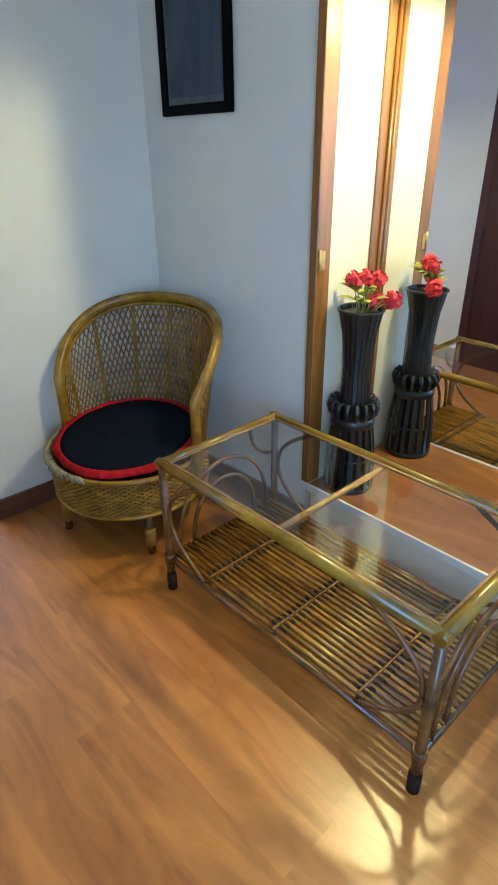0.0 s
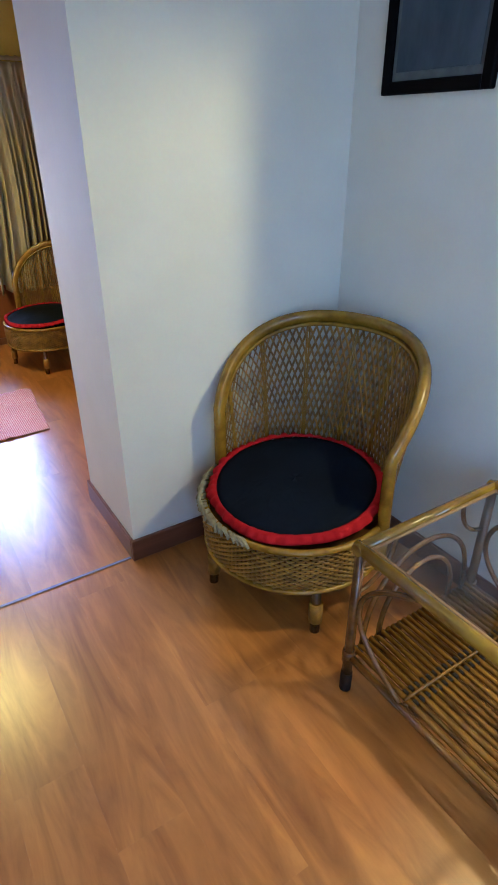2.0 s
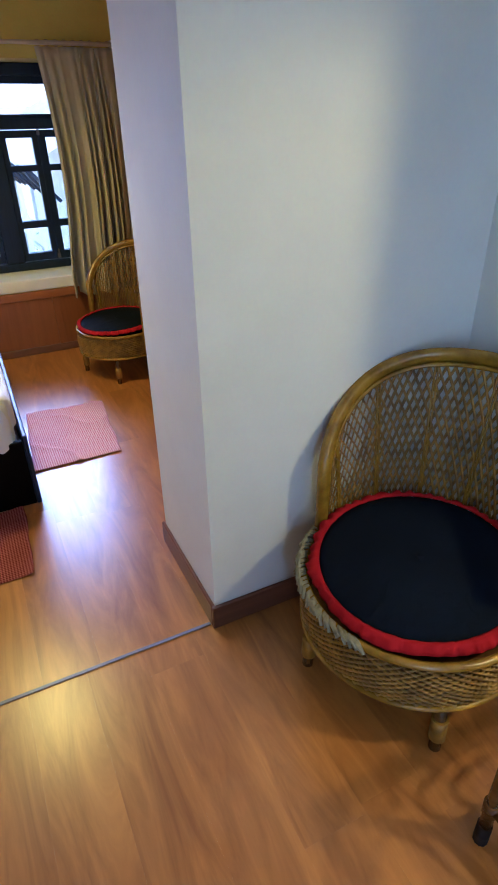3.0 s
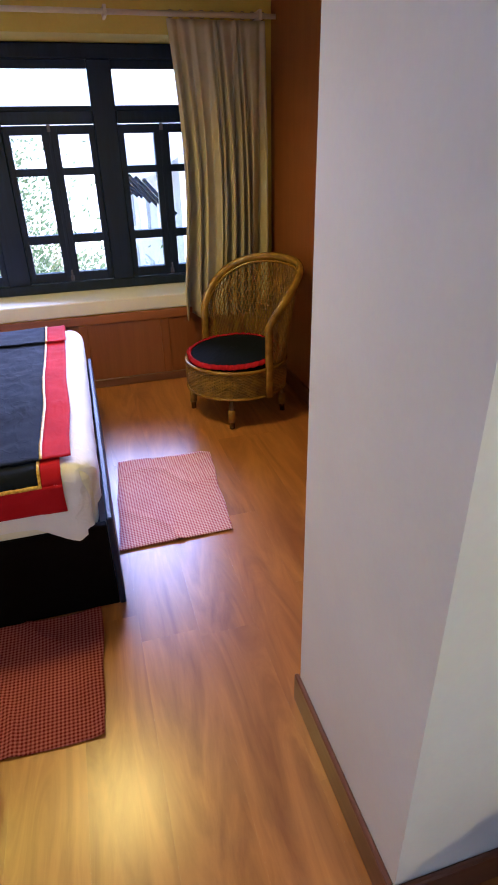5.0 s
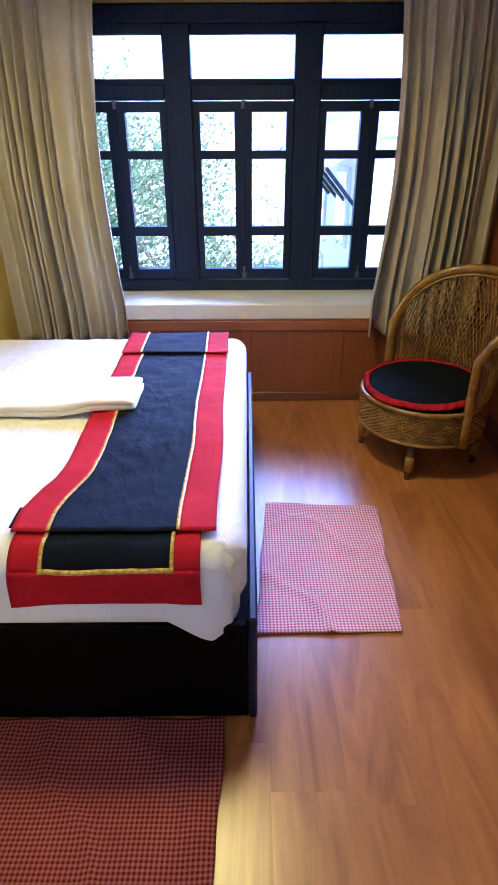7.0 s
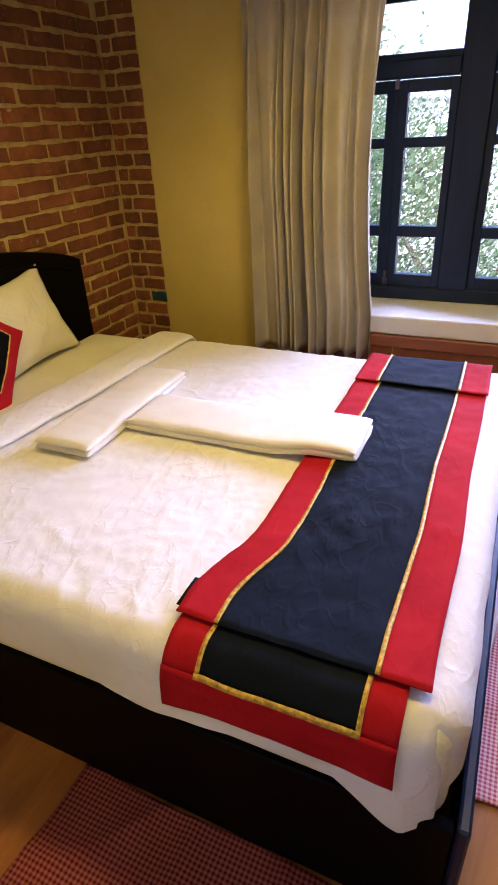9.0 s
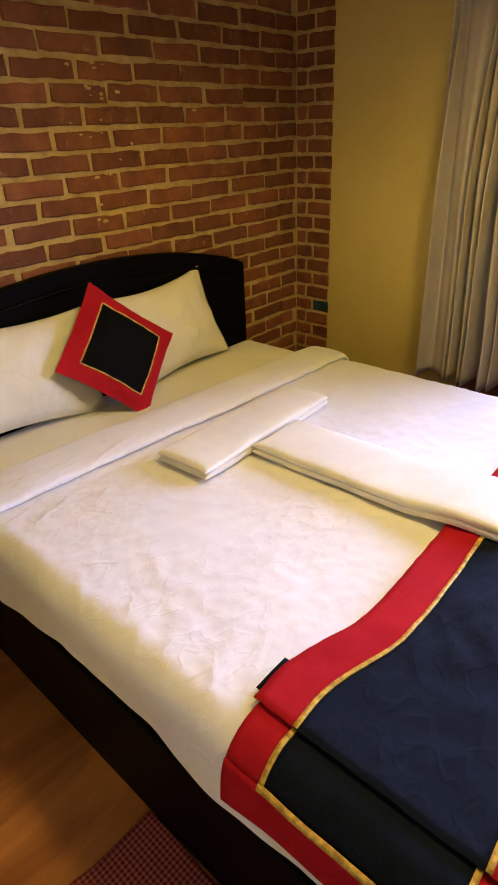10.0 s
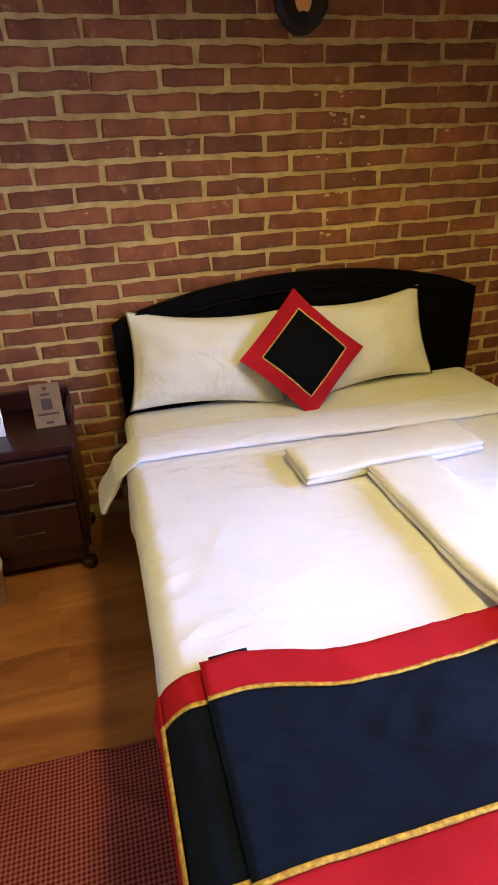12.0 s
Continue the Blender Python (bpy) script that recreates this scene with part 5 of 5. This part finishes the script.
def house(m, w, d, h, label, struts=True):
    o = thing("house", m, label, "house", kind="structure")
    part("wall", bm_box(-w / 2, w / 2, 0, d, 0, h), M_HOUSE, o)
    for x in (-w * 0.3, 0.0, w * 0.3):
        for z in (h * 0.18, h * 0.60):
            wi = part("window", bm_box(x - 0.5, x + 0.5, -0.05, -0.001, z, z + 1.3), M_ROOF, o)
            part("pane", bm_box(x - 0.42, x + 0.42, -0.06, -0.051, z + 0.08, z + 1.22), M_PANEOUT, wi)
    bm = bmesh.new()
    v = [bm.verts.new(p) for p in ((-w / 2 - 0.6, -0.66, h - 0.34), (w / 2 + 0.6, -0.66, h - 0.34), (w / 2 + 0.6, d / 2, h + 1.6), (-w / 2 - 0.6, d / 2, h + 1.6))]
    f1 = bm.faces.new(v)
    v2 = [bm.verts.new(p) for p in ((-w / 2 - 0.6, d + 0.66, h - 0.34), (w / 2 + 0.6, d + 0.66, h - 0.34))]
    f2 = bm.faces.new((v[3], v[2], v2[1], v2[0]))
    bmesh.ops.solidify(bm, geom=[f1, f2], thickness=0.12)
    part("roof", bm, M_ROOF, o)
    for i in range(int(w / 0.8) if struts else 0):
        x = -w / 2 + 0.4 + i * 0.8
        part("strut", bm_tube(bmesh.new(), [(x, -0.02, h - 0.98), (x, -0.54, h - 0.40)], 0.032, 6), M_FRAME, o)
    return o


house(pose(1.72, 15.6, -3.0, 0, 0, -87), 7.2, 6.0, 4.3, "pale brick house with slate roof and timber roof struts")
house(pose(1.0, 30.0, -3.0, 0, 0, 2), 12.0, 6.0, 5.4, "pale brick house with grey slate roof, far off", False)
house(pose(-7.5, 24.0, -3.0, 0, 0, 6), 9.0, 6.0, 5.2, "pale brick house with grey slate roof, behind trees", False)


def tree(m, height, spread, label, seed, leaves):
    rnd = random.Random(seed)
    t = thing("tree", m, label, "tree", "garden trees")
    part("trunk", bm_tube(bmesh.new(), [(0, 0, 0), (0.05, 0.02, height * 0.3), (-0.04, 0.05, height * 0.6), (0.02, 0, height * 0.9)], [0.16, 0.12, 0.08, 0.03], 8), M_BARK, t)
    tips = []
    for i in range(11):
        a, z = rnd.uniform(0, 6.28), height * rnd.uniform(0.35, 0.8)
        l = spread * rnd.uniform(0.5, 1.0)
        e = Vector((l * math.cos(a), l * math.sin(a), z + rnd.uniform(0.3, 1.2)))
        part("limb", bm_tube(bmesh.new(), [(0, 0, z * 0.9), e * 0.5 + Vector((0, 0, z * 0.45)), e], [0.05, 0.035, 0.012], 6), M_BARK, t)
        tips.append(e)
        tips.append(e * 0.6 + Vector((0, 0, z * 0.42)))
    verts, faces = [], []
    for i in range(leaves):
        c = rnd.choice(tips) + Vector((rnd.gauss(0, 0.42), rnd.gauss(0, 0.42), rnd.gauss(0, 0.36)))
        n = Vector((rnd.gauss(0, 1), rnd.gauss(0, 1), rnd.gauss(0.6, 1))).normalized()
        u = n.orthogonal().normalized()
        w = n.cross(u)
        s = rnd.uniform(0.022, 0.052)
        k = len(verts)
        verts += [c - u * s, c + w * s * 0.5, c + u * s, c - w * s * 0.5]
        faces.append((k, k + 1, k + 2, k + 3))
    me = bpy.data.meshes.new("crown")
    me.from_pydata(verts, [], faces)
    me.materials.append(M_FOLIAGE)
    cr = new("crown", me)
    cr.parent = t
    cr["kind"] = "stuff"


tree(pose(-2.6, 12.0, -3.0), 6.2, 1.9, "leafy green tree in the garden outside the window", 3, 20000)
tree(pose(-0.9, 11.0, -3.0), 3.6, 1.2, "low leafy green tree beneath the window view", 5, 11000)
tree(pose(-5.5, 16.0, -3.0), 7.5, 2.4, "tall leafy green tree behind the garden", 8, 18000)

# ---- brick walls: mortar bed with separate bricks
solid("wall_brick", bm_box(XB - 0.2, XB, 2.32, YG + 0.14, 0, CEIL), M_MORTAR, "exposed red brick bedroom wall with thick pale mortar joints", "wall", kind="structure")
brick_wall = bpy.data.objects["wall_brick"]
pier = solid("wall_brick_return", bm_box(XB + 0.001, -1.756, YW + 0.004, YG + 0.14, 0, CEIL), M_MORTAR, "narrow red brick return beside the window wall", "wall", kind="structure")
M_TEAL = noisy("teal painted brick", (0.006, 0.030, 0.036), (0.012, 0.055, 0.060), 12, 0.7, 80, 0.4)
COURSE, PITCH, JOINT, Z0 = 0.0697, 0.2365, 0.0165, 1.0405 - 14 * 0.0697


def brick_mesh(length, height, seed):
    """A worn brick face, 9 mm proud, its edges chipped and out of true."""
    rnd = random.Random(seed)
    verts, faces = [], []
    outline = []
    for i in range(6):
        outline.append((-length / 2 + length * i / 5, -height / 2))
    for i in range(6):
        outline.append((length / 2 - length * i / 5, height / 2))
    cc = [(u + rnd.uniform(-0.0045, 0.0040), v + rnd.uniform(-0.0034, 0.0028)) for u, v in outline]
    n = len(cc)
    for (u, v) in cc:
        verts.append((-0.004, u, v))
    for (u, v) in cc:
        verts.append((0.004, u, v))
    for (u, v) in cc:
        verts.append((0.0075 + rnd.uniform(-0.001, 0.001), u * (1 - 0.005 / (length / 2)), v * (1 - 0.0045 / (height / 2))))
    for r in (0, 1):
        for k in range(n):
            faces.append((r * n + k, r * n + (k + 1) % n, (r + 1) * n + (k + 1) % n, (r + 1) * n + k))
    faces.append(tuple(range(2 * n, 3 * n)))
    me = bpy.data.meshes.new("brick")
    me.from_pydata(verts, [], faces)
    me.materials.append(M_BRICK)
    return me


FULL = [brick_mesh(PITCH - JOINT, COURSE - JOINT, k) for k in range(9)]
HALF = [brick_mesh(0.105 - JOINT / 2, COURSE - JOINT, 50 + k) for k in range(5)]
SPLIT = {}
rnd = random.Random(11)
rest_v, rest_f = [], []
count = 0


def lay(mesh, parent, place, spin):
    b = new("brick", mesh)
    b.parent = parent
    b.matrix_basis = pose(*place, rnd.uniform(-1.3, 1.3), 0, spin)
    return b


for c in range(int((CEIL - Z0) / COURSE) + 1):
    z = Z0 + (c + 0.5) * COURSE
    if z < 0.03 or z > CEIL - 0.03:
        continue
    start = 4.245 + (PITCH / 2 if (c - 5) % 2 else 0.0)
    start += rnd.uniform(-0.012, 0.012)
    k = -6
    for k in range(-9, 7):
        y0, y1 = start + k * PITCH, start + (k + 1) * PITCH
        if y0 > YW - 0.02 or y1 < 2.35:
            continue
        a, b = max(y0, 2.32), min(y1, YW + JOINT / 2)
        if b - a < 0.05:
            continue
        if b - a < PITCH - 0.02:
            key = (round((b - a) / 0.02), rnd.randrange(2))
            if key not in SPLIT:
                SPLIT[key] = brick_mesh(key[0] * 0.02 - JOINT, COURSE - JOINT, 90 + key[0] * 3 + key[1])
            me = SPLIT[key]
        else:
            me = rnd.choice(FULL)
        place = (XB, (a + b) / 2 + rnd.uniform(-0.006, 0.006), z + rnd.uniform(-0.0035, 0.0035))
        if 0.40 < z < 2.10 and y0 > 2.75 and count < 298:
            lay(me, brick_wall, place, 0)
            count += 1
        else:
            off = len(rest_v)
            for v in me.vertices:
                rest_v.append((v.co.x + place[0], v.co.y + place[1], v.co.z + place[2]))
            for p in me.polygons:
                rest_f.append(tuple(i + off for i in p.vertices))
    # the return, one brick and a bit wide
    xs = ((-1.975, -1.862), (-1.862, -1.756)) if c % 2 else ((-1.975, -1.905), (-1.905, -1.756))
    for a, b in xs:
        key = ("r", round((b - a) * 1000))
        if key not in SPLIT:
            SPLIT[key] = brick_mesh(b - a - JOINT, COURSE - JOINT, 200 + key[1])
        bo = lay(SPLIT[key], pier, ((a + b) / 2 + 0.003, YW + 0.004, z), -90)
        if abs(z - 0.560) < COURSE / 2 and a > -1.91:
            me = SPLIT[key].copy()
            me.materials.clear()
            me.materials.append(M_TEAL)
            bo.data = me
            bo["label"] = "teal painted brick"
me = bpy.data.meshes.new("outer_bricks")
me.from_pydata(rest_v, [], rest_f)
me.materials.append(M_BRICK)
ob = new("outer_bricks", me)
ob.parent = brick_wall
ob["kind"] = "stuff"

# cream paint flecks left on the bricks
bm = bmesh.new()
rnd = random.Random(21)
for i in range(30):
    y, z = 4.36 + rnd.gauss(0.02, 0.055), rnd.choice((1.57, 1.50, 1.44, 1.36, 1.295, 1.22, 1.15, 1.65)) + rnd.gauss(0, 0.012)
    if i > 23:
        y, z = rnd.uniform(3.3, 5.3), rnd.uniform(1.05, 1.8)
    s = rnd.uniform(0.003, 0.009)
    ring = [(XB + 0.0095, y + s * 1.7 * rnd.uniform(0.5, 1.1) * math.cos(6.28 * k / 9), z + s * rnd.uniform(0.4, 1.1) * math.sin(6.28 * k / 9)) for k in range(9)]
    lo = [bm.verts.new((x - 0.003, yy, zz)) for x, yy, zz in ring]
    hi = [bm.verts.new(p) for p in ring]
    bm.faces.new(hi)
    for k in range(9):
        bm.faces.new((lo[k], lo[(k + 1) % 9], hi[(k + 1) % 9], hi[k]))
fl = part("paint_flecks", bm, M_MORTAR, brick_wall, "cream paint flecks")
fl["kind"] = "stuff"

# ---- laminate floor, plank by plank
M_FLOORBASE = noisy("laminate underlay", (0.20, 0.075, 0.014), (0.28, 0.11, 0.022), 6, 0.7, 60, 0.1)
base = bm_box(XL - 0.12, NX + 0.12, YBACK - 0.15, YP0 + 0.016, -0.12, -0.007)
bm_box(XB - 0.2, XW + 0.40, YP0 + 0.016, YG + 0.14, -0.12, -0.007, bm=base)
bm_box(XB - 0.2, XL - 0.12, 2.20, YP0 + 0.016, -0.12, -0.007, bm=base)
solid("wall_lower_storey", bm_box(XB - 0.2, NX + 0.12, YBACK - 0.15, YG + 0.14, -3.0, -0.121), M_HOUSE, "plain pale wall of the storey below", "wall", kind="structure")
floor = solid("floor", base, M_FLOORBASE, "orange-brown laminate plank floor, glossy", "floor", kind="structure")
PW, PL = 0.192, 1.20


def plank_mesh(w, l):
    g, h = 0.00002, 0.00025
    x, y = w / 2 - g, l / 2 - g
    verts = [(-x, -y, -0.006), (x, -y, -0.006), (x, y, -0.006), (-x, y, -0.006), (-x, -y, -h * 0.5), (x, -y, -h * 0.5), (x, y, -h * 0.5), (-x, y, -h * 0.5)]
    verts += [(-x + h, -y + h, 0), (x - h, -y + h, 0), (x - h, y - h, 0), (-x + h, y - h, 0)]
    faces = [(8, 9, 10, 11)] + [(a, (a + 1) % 4, 4 + (a + 1) % 4, 4 + a) for a in range(4)] + [(4 + a, 4 + (a + 1) % 4, 8 + (a + 1) % 4, 8 + a) for a in range(4)]
    me = bpy.data.meshes.new("plank")
    me.from_pydata(verts, [], faces)
    me.materials.append(M_FLOOR)
    return me


planks = {}
rnd = random.Random(31)


def deck(x0, x1, y0, y1):
    i = 0
    x = x0
    while x < x1 - 0.01:
        w = min(PW, x1 - x)
        y = y0 - rnd.uniform(0.0, PL * 0.8)
        while y < y1 - 0.01:
            a, b = max(y, y0), min(y + PL, y1)
            if b - a > 0.02:
                key = (round(w, 3), round(b - a, 3))
                if key not in planks:
                    planks[key] = plank_mesh(*key)
                p = new("plank", planks[key])
                p.parent = floor
                p.matrix_basis = pose(x + w / 2, (a + b) / 2, 0)
            y += PL
        x += w
        i += 1


deck(XL, XR, YBACK, YP0 + 0.016)
deck(XB, XW, YP0 + 0.017, YW)
deck(XB, XL - 0.12, 2.32, YP0 + 0.016)
